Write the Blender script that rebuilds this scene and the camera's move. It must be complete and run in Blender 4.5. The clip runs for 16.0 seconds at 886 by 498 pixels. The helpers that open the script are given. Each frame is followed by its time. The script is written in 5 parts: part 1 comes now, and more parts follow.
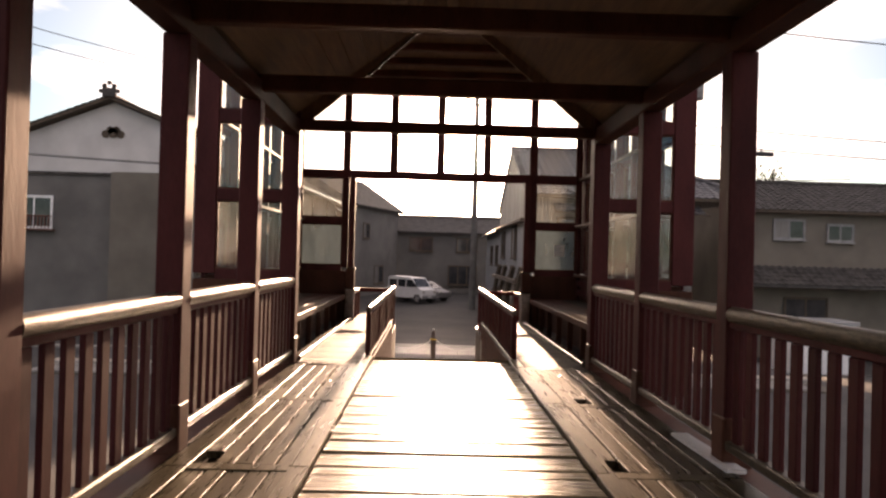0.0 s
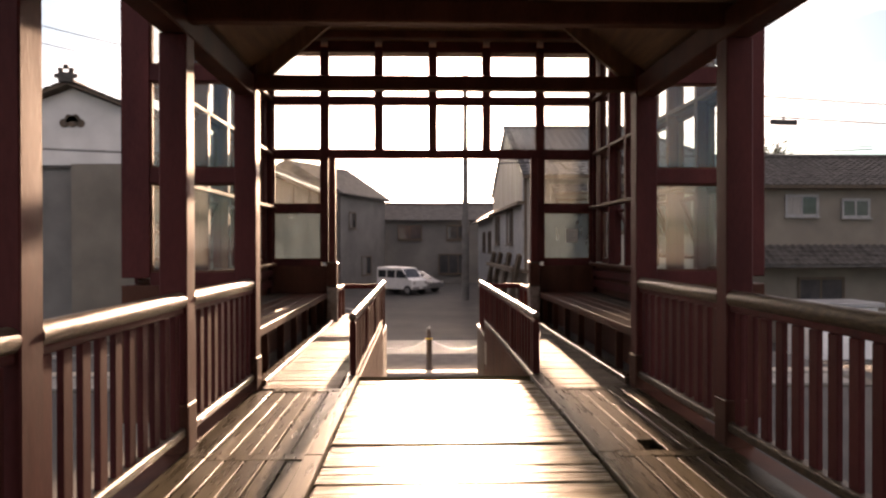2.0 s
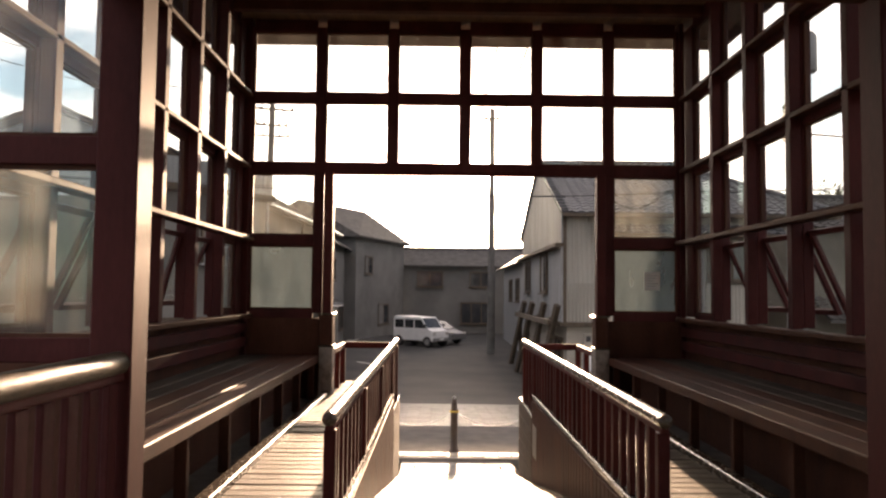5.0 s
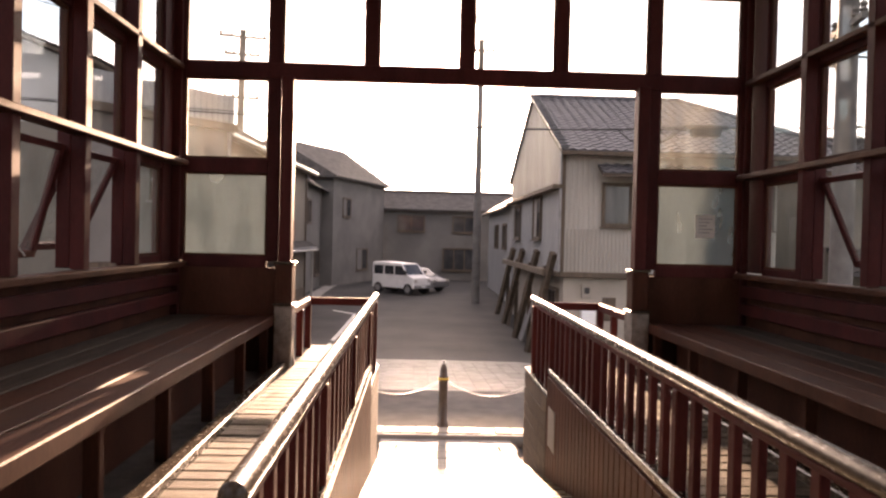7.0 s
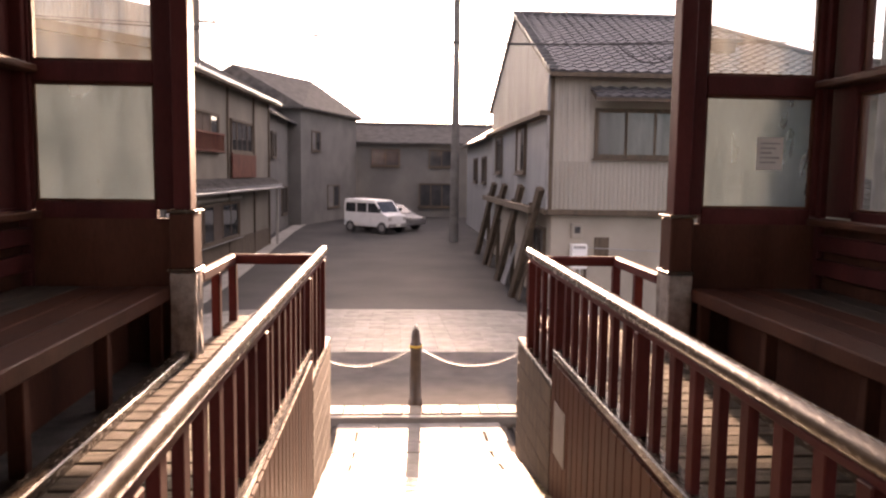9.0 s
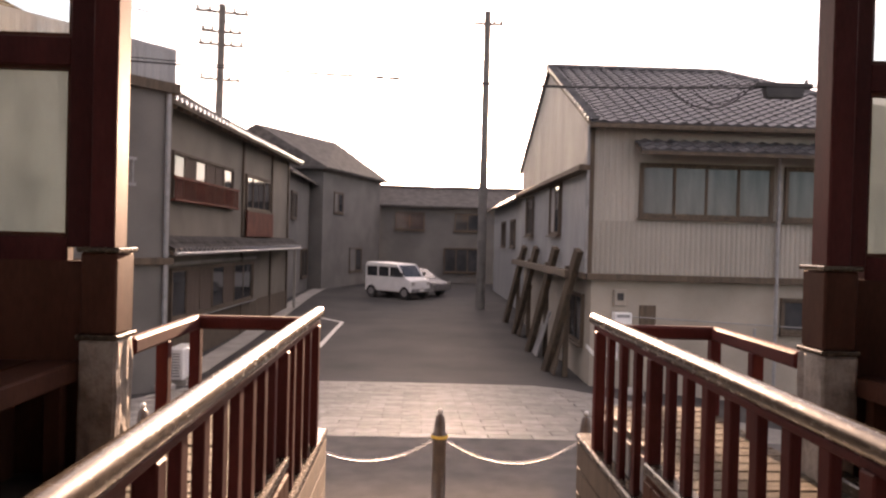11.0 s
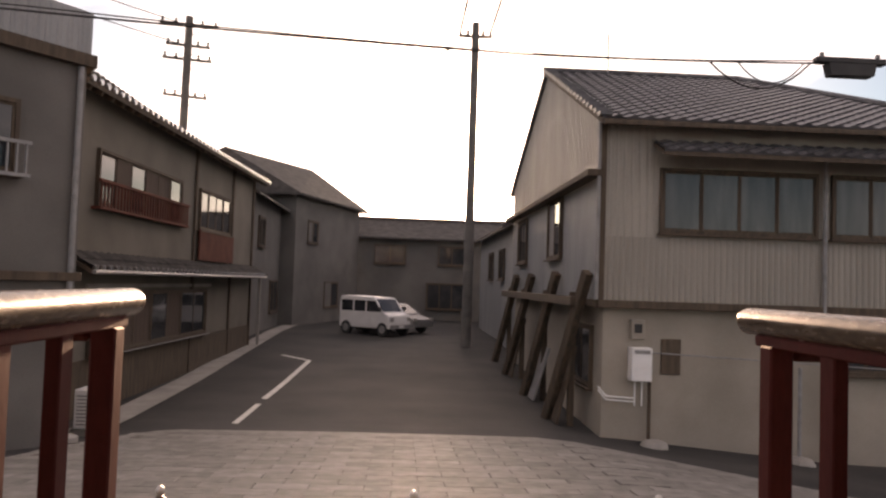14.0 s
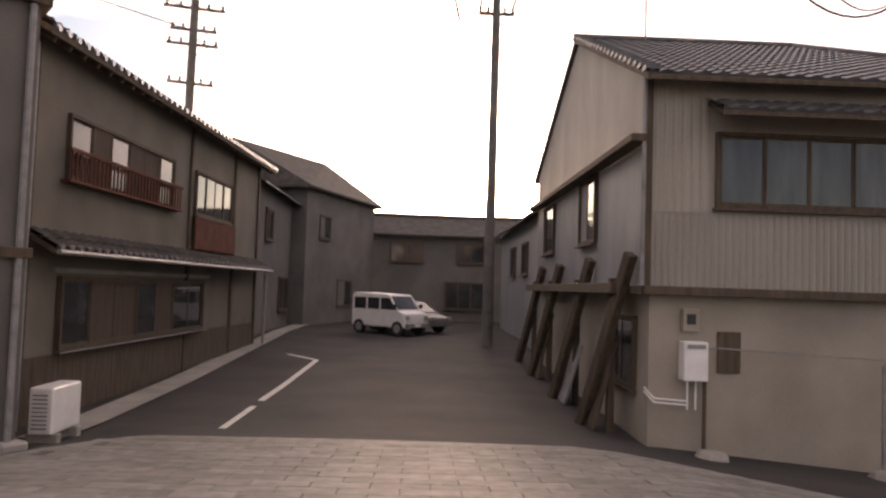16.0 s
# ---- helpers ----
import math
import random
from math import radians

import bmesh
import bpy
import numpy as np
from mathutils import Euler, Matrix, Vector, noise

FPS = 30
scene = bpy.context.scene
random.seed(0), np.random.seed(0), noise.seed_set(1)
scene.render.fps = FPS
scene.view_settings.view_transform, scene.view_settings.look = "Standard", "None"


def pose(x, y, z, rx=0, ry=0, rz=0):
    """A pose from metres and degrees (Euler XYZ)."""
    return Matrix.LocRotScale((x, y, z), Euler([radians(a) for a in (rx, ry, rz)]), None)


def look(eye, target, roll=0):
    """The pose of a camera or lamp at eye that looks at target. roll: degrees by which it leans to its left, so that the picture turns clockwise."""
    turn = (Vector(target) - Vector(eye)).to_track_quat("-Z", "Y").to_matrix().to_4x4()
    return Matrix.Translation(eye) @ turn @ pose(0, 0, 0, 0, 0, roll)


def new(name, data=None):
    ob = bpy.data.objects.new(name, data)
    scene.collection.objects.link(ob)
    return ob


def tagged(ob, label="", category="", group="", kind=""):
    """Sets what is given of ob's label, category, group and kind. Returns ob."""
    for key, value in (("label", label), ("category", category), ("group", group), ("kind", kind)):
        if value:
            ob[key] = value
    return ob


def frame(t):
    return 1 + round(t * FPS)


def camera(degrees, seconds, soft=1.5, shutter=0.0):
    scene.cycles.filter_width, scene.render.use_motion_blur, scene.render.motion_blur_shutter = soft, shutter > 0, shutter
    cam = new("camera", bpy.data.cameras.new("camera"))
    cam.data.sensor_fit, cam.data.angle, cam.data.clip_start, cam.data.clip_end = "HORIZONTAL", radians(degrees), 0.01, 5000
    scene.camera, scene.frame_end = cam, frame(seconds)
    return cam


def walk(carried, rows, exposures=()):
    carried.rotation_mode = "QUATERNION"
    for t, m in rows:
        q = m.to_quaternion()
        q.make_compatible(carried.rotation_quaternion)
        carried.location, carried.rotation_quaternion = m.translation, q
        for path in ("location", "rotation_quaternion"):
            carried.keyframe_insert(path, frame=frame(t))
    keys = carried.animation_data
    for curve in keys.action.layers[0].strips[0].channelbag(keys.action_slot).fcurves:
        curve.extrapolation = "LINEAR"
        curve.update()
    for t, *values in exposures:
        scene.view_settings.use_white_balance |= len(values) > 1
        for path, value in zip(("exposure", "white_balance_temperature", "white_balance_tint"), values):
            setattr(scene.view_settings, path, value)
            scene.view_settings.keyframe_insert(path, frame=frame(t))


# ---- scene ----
cam = camera(60.7, 16.0, soft=2.4)
PATH = [
    (0, (0.006, -0.089, 1.32), (0.04, 1.91, 1.341), 1.6),
    (0.5, (-0.07, 0.242, 1.373), (-0.055, 2.242, 1.353), -0.7),
    (1, (-0.125, 0.782, 1.367), (-0.09, 2.781, 1.35), -0.2),
    (1.5, (-0.147, 1.339, 1.327), (-0.093, 3.339, 1.316), -0.1),
    (2, (-0.092, 1.949, 1.353), (-0.026, 3.948, 1.342), -0.1),
    (2.5, (-0.13, 2.542, 1.348), (-0.072, 4.54, 1.402), -0.5),
    (3, (-0.153, 3.107, 1.335), (-0.097, 5.103, 1.451), 1.2),
    (5.5, (-0.164, 6.009, 1.332), (-0.162, 8.006, 1.447), 0.7),
    (6, (-0.178, 6.578, 1.284), (-0.173, 8.576, 1.36), 1.3),
    (6.5, (-0.242, 7.169, 1.325), (-0.203, 9.168, 1.355), 1.1),
    (7, (-0.288, 7.725, 1.323), (-0.219, 9.724, 1.295), 1.4),
    (7.5, (-0.279, 8.316, 1.336), (-0.177, 10.31, 1.215), 1.3),
    (8, (-0.25, 8.845, 1.319), (-0.127, 10.832, 1.124), 1.4),
    (8.5, (-0.185, 9.39, 1.319), (-0.061, 11.375, 1.107), 1.2),
    (9, (-0.12, 9.89, 1.332), (0.009, 11.876, 1.133), 0.8),
    (9.5, (-0.076, 10.31, 1.306), (0.016, 12.299, 1.117), 1.4),
    (10, (-0.096, 10.724, 1.253), (-0.041, 12.716, 1.088), 1.8),
    (12.5, (-0.019, 13.145, 0.91), (0.07, 15.137, 1.066), 1.2),
    (13, (0.064, 13.631, 0.826), (0.173, 15.622, 0.982), 1.9),
    (13.5, (0.024, 14.02, 0.745), (0.144, 16.012, 0.871), 0.4),
    (14, (0.044, 14.509, 0.698), (0.148, 16.504, 0.789), 1.9),
    (14.5, (0.025, 14.959, 0.609), (0.119, 16.956, 0.684), 1.1),
    (15, (0.084, 15.469, 0.555), (0.183, 17.465, 0.638), 0.9),
    (15.5, (0.061, 15.95, 0.485), (0.134, 17.945, 0.593), 1.4),
    (16, (0.138, 16.412, 0.357), (0.193, 18.409, 0.46), 1.9),
]
EXPOSURES = ((0.0, 3.45, 8500, 38), (3.0, 3.75, 8500, 38), (5.5, 3.8, 8300, 30), (7.5, 4.35, 8500, 42), (10.0, 4.35, 8500, 44), (12.5, 3.4, 8800, 36), (14.0, 3.35, 8900, 39), (16.0, 3.45, 9000, 41))
walk(cam, [(t, look(eye, target, roll)) for t, eye, target, roll in PATH], EXPOSURES)
SKY_STRENGTH, SUN_STRENGTH = 0.13, 1.5

# world, sun, exposure
SUN_EL, SUN_AZ = radians(8.3), radians(2.2)
SUN_DIR = Vector((math.sin(SUN_AZ) * math.cos(SUN_EL), math.cos(SUN_AZ) * math.cos(SUN_EL), math.sin(SUN_EL)))


def build_world():
    w = bpy.data.worlds.new("sky")
    scene.world = w
    w.use_nodes = True
    nt = w.node_tree
    nt.nodes.clear()
    n = nt.nodes.new
    out, bg = n("ShaderNodeOutputWorld"), n("ShaderNodeBackground")
    sky = n("ShaderNodeTexSky")
    sky.sky_type = "NISHITA"
    sky.sun_disc = False
    sky.sun_elevation, sky.sun_rotation = SUN_EL, SUN_AZ
    sky.altitude, sky.air_density, sky.dust_density, sky.ozone_density = 20, 1.0, 0.6, 1.0
    co = n("ShaderNodeTexCoord")
    # thin clouds
    mp = n("ShaderNodeMapping")
    mp.inputs["Scale"].default_value = (2.2, 2.2, 7.0)
    nz = n("ShaderNodeTexNoise")
    nz.inputs["Scale"].default_value, nz.inputs["Detail"].default_value = 1.6, 7.0
    ramp = n("ShaderNodeValToRGB")
    ramp.color_ramp.elements[0].position, ramp.color_ramp.elements[1].position = 0.45, 0.62
    cl = n("ShaderNodeMixRGB")
    cl.inputs[2].default_value = (1.6, 1.72, 1.76, 1)
    sc = n("ShaderNodeMath")
    sc.operation = "MULTIPLY_ADD"
    sc.inputs[1].default_value, sc.inputs[2].default_value = 0.72, 0.05
    thin = n("ShaderNodeMixRGB")
    thin.blend_type = "MULTIPLY"
    thin.inputs[0].default_value = 1.0
    thin.inputs[2].default_value = (0.029, 0.082, 0.122, 1)
    nt.links.new(sky.outputs[0], thin.inputs[1])
    nt.links.new(co.outputs["Generated"], mp.inputs[0])
    nt.links.new(mp.outputs[0], nz.inputs["Vector"])
    nt.links.new(nz.outputs[0], ramp.inputs[0])
    nt.links.new(ramp.outputs[0], sc.inputs[0])
    nt.links.new(sc.outputs[0], cl.inputs[0])
    nt.links.new(thin.outputs[0], cl.inputs[1])
    # the hazy aureole round a low sun
    dot = n("ShaderNodeVectorMath")
    dot.operation = "DOT_PRODUCT"
    dot.inputs[1].default_value = SUN_DIR
    nt.links.new(co.outputs["Generated"], dot.inputs[0])
    top = n("ShaderNodeMath")
    top.operation = "MAXIMUM"
    top.inputs[1].default_value = 0.0
    nt.links.new(dot.outputs["Value"], top.inputs[0])
    last = cl.outputs[0]
    for power, k in ((8, 0.6), (40, 6.0), (260, 45.0), (3000, 500.0)):
        p, c, a = n("ShaderNodeMath"), n("ShaderNodeMixRGB"), n("ShaderNodeMixRGB")
        p.operation = "POWER"
        p.inputs[1].default_value = power
        nt.links.new(top.outputs[0], p.inputs[0])
        c.inputs[1].default_value, c.inputs[2].default_value = (0, 0, 0, 1), (k, k * 0.92, k * 0.76, 1)
        nt.links.new(p.outputs[0], c.inputs[0])
        a.blend_type = "ADD"
        a.inputs[0].default_value = 1.0
        nt.links.new(last, a.inputs[1])
        nt.links.new(c.outputs[0], a.inputs[2])
        last = a.outputs[0]
    nt.links.new(last, bg.inputs[0])
    bg.inputs[1].default_value = SKY_STRENGTH
    nt.links.new(bg.outputs[0], out.inputs[0])


build_world()
sun = new("sun", bpy.data.lights.new("sun", "SUN"))
sun.data.energy, sun.data.angle, sun.data.color = SUN_STRENGTH, radians(0.53), (1.0, 0.83, 0.6)
sun.matrix_world = look(SUN_DIR * 60, (0, 0, 0))

# ---- materials ----


def nodes_of(name):
    m = bpy.data.materials.new(name)
    m.use_nodes = True
    nt = m.node_tree
    return m, nt, nt.nodes["Principled BSDF"]


def mottled(name, a, b, rough=0.6, scale=6.0, stretch=(1, 1, 1), bump=0.15, metal=0.0, vary=0.0, fine=60.0, rough_b=None, spec=0.5):
    """Two colours mixed by a coarse and a fine noise, with relief; vary: change from piece to piece."""
    m, nt, bs = nodes_of(name)
    n, ln = nt.nodes.new, nt.links.new
    co, mp = n("ShaderNodeTexCoord"), n("ShaderNodeMapping")
    mp.inputs["Scale"].default_value = stretch
    ln(co.outputs["Object"], mp.inputs[0])
    info = n("ShaderNodeObjectInfo")
    add = n("ShaderNodeVectorMath")
    add.operation = "ADD"
    sc = n("ShaderNodeMath")
    sc.operation = "MULTIPLY"
    sc.inputs[1].default_value = 37.0
    ln(info.outputs["Random"], sc.inputs[0])
    ln(mp.outputs[0], add.inputs[0])
    ln(sc.outputs[0], add.inputs[1])
    n1, n2 = n("ShaderNodeTexNoise"), n("ShaderNodeTexNoise")
    n1.inputs["Scale"].default_value, n1.inputs["Detail"].default_value = scale, 5.0
    n2.inputs["Scale"].default_value, n2.inputs["Detail"].default_value = fine, 3.0
    ln(add.outputs[0], n1.inputs["Vector"])
    ln(add.outputs[0], n2.inputs["Vector"])
    mixn = n("ShaderNodeMath")
    mixn.operation = "MULTIPLY_ADD"
    mixn.inputs[1].default_value = 0.35
    ln(n2.outputs[0], mixn.inputs[0])
    ln(n1.outputs[0], mixn.inputs[2])
    cr = n("ShaderNodeValToRGB")
    cr.color_ramp.elements[0].position, cr.color_ramp.elements[1].position = 0.48, 0.86
    cr.color_ramp.elements[0].color, cr.color_ramp.elements[1].color = (*a, 1), (*b, 1)
    ln(mixn.outputs[0], cr.inputs[0])
    col = cr.outputs[0]
    if vary:
        hsv = n("ShaderNodeHueSaturation")
        v = n("ShaderNodeMapRange")
        v.inputs["To Min"].default_value, v.inputs["To Max"].default_value = 1 - vary, 1 + vary
        ln(info.outputs["Random"], v.inputs["Value"])
        ln(v.outputs[0], hsv.inputs["Value"])
        ln(col, hsv.inputs["Color"])
        col = hsv.outputs[0]
    ln(col, bs.inputs["Base Color"])
    r = n("ShaderNodeMapRange")
    r.inputs["To Min"].default_value, r.inputs["To Max"].default_value = rough, rough if rough_b is None else rough_b
    if rough_b is None:
        r.inputs["To Max"].default_value = min(1, rough + 0.15)
    ln(n1.outputs[0], r.inputs["Value"])
    ln(r.outputs[0], bs.inputs["Roughness"])
    bs.inputs["Metallic"].default_value = metal
    bs.inputs["Specular IOR Level"].default_value = spec
    bp = n("ShaderNodeBump")
    bp.inputs["Strength"].default_value, bp.inputs["Distance"].default_value = bump, 0.01
    ln(mixn.outputs[0], bp.inputs["Height"])
    ln(bp.outputs[0], bs.inputs["Normal"])
    return m


def glass(name, dirt, tint=(0.8, 0.82, 0.8), through_share=0.35, spread=(0.5, 1.6)):
    """Window glass: clear with a thin layer of grime that scatters light."""
    m, nt, bs = nodes_of(name)
    n, ln = nt.nodes.new, nt.links.new
    nt.nodes.remove(bs)
    out = nt.nodes["Material Output"]
    tr, gl, tl, df = n("ShaderNodeBsdfTransparent"), n("ShaderNodeBsdfGlossy"), n("ShaderNodeBsdfTranslucent"), n("ShaderNodeBsdfDiffuse")
    tr.inputs[0].default_value = (0.93, 0.95, 0.94, 1)
    gl.inputs["Roughness"].default_value = 0.03
    tl.inputs[0].default_value = (*tint, 1)
    df.inputs[0].default_value = (*tint, 1)
    lw, pw, fr = n("ShaderNodeLayerWeight"), n("ShaderNodeMath"), n("ShaderNodeMath")
    lw.inputs[0].default_value = 0.5
    pw.operation, fr.operation = "POWER", "MULTIPLY_ADD"
    pw.inputs[1].default_value = 5.0
    fr.inputs[1].default_value, fr.inputs[2].default_value = 0.9, 0.035
    ln(lw.outputs["Facing"], pw.inputs[0])
    ln(pw.outputs[0], fr.inputs[0])
    co, nz, cr = n("ShaderNodeTexCoord"), n("ShaderNodeTexNoise"), n("ShaderNodeMapRange")
    mp = n("ShaderNodeMapping")
    mp.inputs["Scale"].default_value = (3, 3, 1.0)
    nz.inputs["Scale"].default_value, nz.inputs["Detail"].default_value = 2.5, 8.0
    cr.inputs["From Min"].default_value, cr.inputs["From Max"].default_value = 0.35, 0.75
    cr.inputs["To Min"].default_value, cr.inputs["To Max"].default_value = dirt * spread[0], dirt * spread[1]
    ln(co.outputs["Object"], mp.inputs[0])
    ln(mp.outputs[0], nz.inputs["Vector"])
    ln(nz.outputs[0], cr.inputs["Value"])
    m1, m2, m3 = n("ShaderNodeMixShader"), n("ShaderNodeMixShader"), n("ShaderNodeMixShader")
    m3.inputs[0].default_value = through_share
    ln(df.outputs[0], m3.inputs[1])
    ln(tl.outputs[0], m3.inputs[2])
    ln(fr.outputs[0], m1.inputs[0])
    ln(tr.outputs[0], m1.inputs[1])
    ln(gl.outputs[0], m1.inputs[2])
    ln(cr.outputs[0], m2.inputs[0])
    ln(m1.outputs[0], m2.inputs[1])
    ln(m3.outputs[0], m2.inputs[2])
    ln(m2.outputs[0], out.inputs[0])
    return m


RED = mottled("red_brown_paint", (0.05, 0.0125, 0.0125), (0.088, 0.023, 0.0215), 0.5, 3.0, (1, 1, 0.3), 0.12, vary=0.12, spec=0.1)
DARKRED = mottled("dark_stained_timber", (0.055, 0.022, 0.015), (0.1, 0.042, 0.028), 0.5, 3.0, (1, 1, 0.3), 0.2, vary=0.1, spec=0.08)
CEIL = mottled("brown_roof_boards", (0.1, 0.058, 0.034), (0.17, 0.1, 0.058), 0.6, 3.0, (6, 0.6, 1), 0.2)
RAIL = mottled("worn_varnished_rail", (0.045, 0.033, 0.025), (0.1, 0.078, 0.058), 0.2, 6.0, (9, 2.5, 9), 0.1, rough_b=0.32, spec=0.35)
RAILW = mottled("weathered_rail", (0.03, 0.022, 0.016), (0.095, 0.072, 0.048), 0.28, 7.0, (9, 2.0, 9), 0.3, rough_b=0.52, spec=0.07)
DECK = mottled("weathered_deck_planks", (0.075, 0.06, 0.03), (0.18, 0.145, 0.08), 0.18, 4.0, (0.7, 9, 3), 0.28, vary=0.35, rough_b=0.36, spec=0.06)
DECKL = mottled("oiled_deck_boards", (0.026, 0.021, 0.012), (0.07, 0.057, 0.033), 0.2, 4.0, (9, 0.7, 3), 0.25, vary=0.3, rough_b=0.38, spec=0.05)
SEAT = mottled("grey_bench_boards", (0.06, 0.05, 0.044), (0.11, 0.092, 0.078), 0.65, 4.0, (9, 0.7, 3), 0.3, vary=0.15, spec=0.1)
GLASS = glass("window_glass", 0.012)
GLASSD = glass("grimy_window_glass", 0.07, (0.5, 0.52, 0.48))
GLASSF = glass("frosted_grimy_glass", 0.74, (0.135, 0.178, 0.196), 0.3, (0.86, 1.18))
SLAB = mottled("paving_slab", (0.15, 0.145, 0.135), (0.26, 0.248, 0.23), 0.5, 5.0, (1, 1, 1), 0.3, vary=0.15, rough_b=0.75, spec=0.1)
JOINT = mottled("dark_joint", (0.05, 0.045, 0.04), (0.1, 0.09, 0.08), 0.9, 8.0)
ASPH = mottled("asphalt", (0.035, 0.035, 0.036), (0.07, 0.068, 0.065), 0.7, 0.6, (1, 1, 1), 0.5, fine=120.0, spec=0.15)
BRICK = mottled("pale_edging_brick", (0.28, 0.24, 0.19), (0.42, 0.36, 0.29), 0.6, 8.0, vary=0.2)
STONE = mottled("rough_stone", (0.2, 0.17, 0.15), (0.38, 0.33, 0.28), 0.7, 12.0, bump=0.9)
CONC = mottled("concrete", (0.24, 0.23, 0.21), (0.36, 0.34, 0.31), 0.75, 2.0, bump=0.25)
GREY = mottled("grey_mortar_wall", (0.1, 0.096, 0.09), (0.155, 0.148, 0.138), 0.85, 0.8, bump=0.2)
CREAM = mottled("cream_mortar_wall", (0.25, 0.222, 0.187), (0.35, 0.312, 0.265), 0.85, 0.8, bump=0.2)
WHITEP = mottled("white_plaster", (0.47, 0.46, 0.44), (0.6, 0.585, 0.56), 0.8, 1.0, bump=0.15)
MATTRED = mottled("faded_red_paint", (0.09, 0.028, 0.02), (0.15, 0.05, 0.035), 0.8, 3.0, bump=0.1, spec=0.2)
SIDING = mottled("beige_metal_siding", (0.24, 0.22, 0.19), (0.34, 0.315, 0.275), 0.42, 1.0, (1, 1, 0.3), 0.1, rough_b=0.6)
SIDINGB = mottled("grey_metal_siding", (0.2, 0.21, 0.215), (0.3, 0.31, 0.31), 0.4, 1.0, (1, 1, 0.3), 0.1, rough_b=0.55)
TILE = mottled("smoked_roof_tile", (0.045, 0.046, 0.05), (0.11, 0.11, 0.115), 0.28, 3.0, bump=0.15, rough_b=0.5, spec=0.4)
TILEM = mottled("weathered_roof_tile", (0.045, 0.042, 0.04), (0.1, 0.094, 0.088), 0.6, 3.0, bump=0.3, rough_b=0.85, spec=0.08)
WALKP = mottled("grey_walkway_planks", (0.05, 0.043, 0.034), (0.11, 0.095, 0.075), 0.4, 4.0, (0.7, 9, 3), 0.7, vary=0.3, rough_b=0.65, spec=0.05)
GLAZE = mottled("glazed_tile_end", (0.4, 0.4, 0.41), (0.5, 0.5, 0.51), 0.15, 5.0, bump=0.05, metal=0.7, rough_b=0.25)
TIMBER = mottled("old_house_timber", (0.05, 0.035, 0.025), (0.11, 0.08, 0.055), 0.75, 3.0, (4, 4, 0.5), 0.4)
METAL = mottled("grey_painted_metal", (0.18, 0.18, 0.18), (0.28, 0.28, 0.28), 0.45, 6.0, bump=0.05)
WHITE = mottled("white_enamel", (0.68, 0.68, 0.67), (0.8, 0.8, 0.79), 0.3, 3.0, bump=0.03)
BLACK = mottled("black_rubber", (0.015, 0.015, 0.015), (0.035, 0.035, 0.035), 0.6, 9.0)
BRONZE = mottled("dark_bollard_metal", (0.05, 0.035, 0.028), (0.1, 0.07, 0.05), 0.3, 9.0, bump=0.1)
YELLOW = mottled("yellow_reflector", (0.6, 0.38, 0.05), (0.75, 0.5, 0.1), 0.35, 9.0)
CHROME = mottled("galvanised_chain", (0.45, 0.44, 0.42), (0.6, 0.58, 0.55), 0.3, 20.0, metal=0.9)
PAINT = mottled("road_paint", (0.5, 0.49, 0.46), (0.72, 0.7, 0.66), 0.6, 5.0, bump=0.2)
DARKGLASS = mottled("dark_window_pane", (0.02, 0.022, 0.025), (0.05, 0.052, 0.055), 0.04, 2.0, bump=0.0, rough_b=0.08)
CURTAIN = mottled("pale_curtain", (0.2, 0.19, 0.18), (0.3, 0.285, 0.27), 0.9, 2.0, (8, 8, 0.4), 0.4)
OCHRE = mottled("ochre_mortar_wall", (0.125, 0.11, 0.09), (0.185, 0.164, 0.136), 0.85, 0.8, bump=0.2)
BROWNC = mottled("brown_curtain", (0.06, 0.04, 0.032), (0.1, 0.07, 0.055), 0.9, 2.0, (8, 8, 0.4), 0.4)
POLE = mottled("concrete_pole", (0.09, 0.085, 0.08), (0.15, 0.145, 0.135), 0.8, 3.0, bump=0.2)
CABLE = mottled("black_cable", (0.012, 0.012, 0.013), (0.03, 0.03, 0.03), 0.5, 3.0)
LEAF = mottled("dark_leaves", (0.025, 0.045, 0.018), (0.06, 0.09, 0.035), 0.7, 6.0)
SOIL = mottled("gravel_bed", (0.07, 0.07, 0.07), (0.11, 0.107, 0.103), 0.85, 3.0, bump=0.4, fine=90.0, spec=0.08)
PANEG = mottled("grey_curtained_pane", (0.07, 0.07, 0.072), (0.13, 0.128, 0.125), 0.12, 1.2, (3, 3, 0.5), 0.0, rough_b=0.2)
JOINTP = mottled("sandy_joint", (0.1, 0.092, 0.08), (0.15, 0.137, 0.12), 0.9, 8.0, spec=0.1)

# ---- mesh helpers ----


def box(bm, x0, x1, y0, y1, z0, z1, bev=0.0):
    m = Matrix.LocRotScale(((x0 + x1) / 2, (y0 + y1) / 2, (z0 + z1) / 2), None, (abs(x1 - x0), abs(y1 - y0), abs(z1 - z0)))
    r = bmesh.ops.create_cube(bm, size=1.0, matrix=m)
    if bev:
        es = list({e for v in r["verts"] for e in v.link_edges})
        bmesh.ops.bevel(bm, geom=es, offset=bev, segments=1, affect="EDGES", profile=0.5)
    return bm


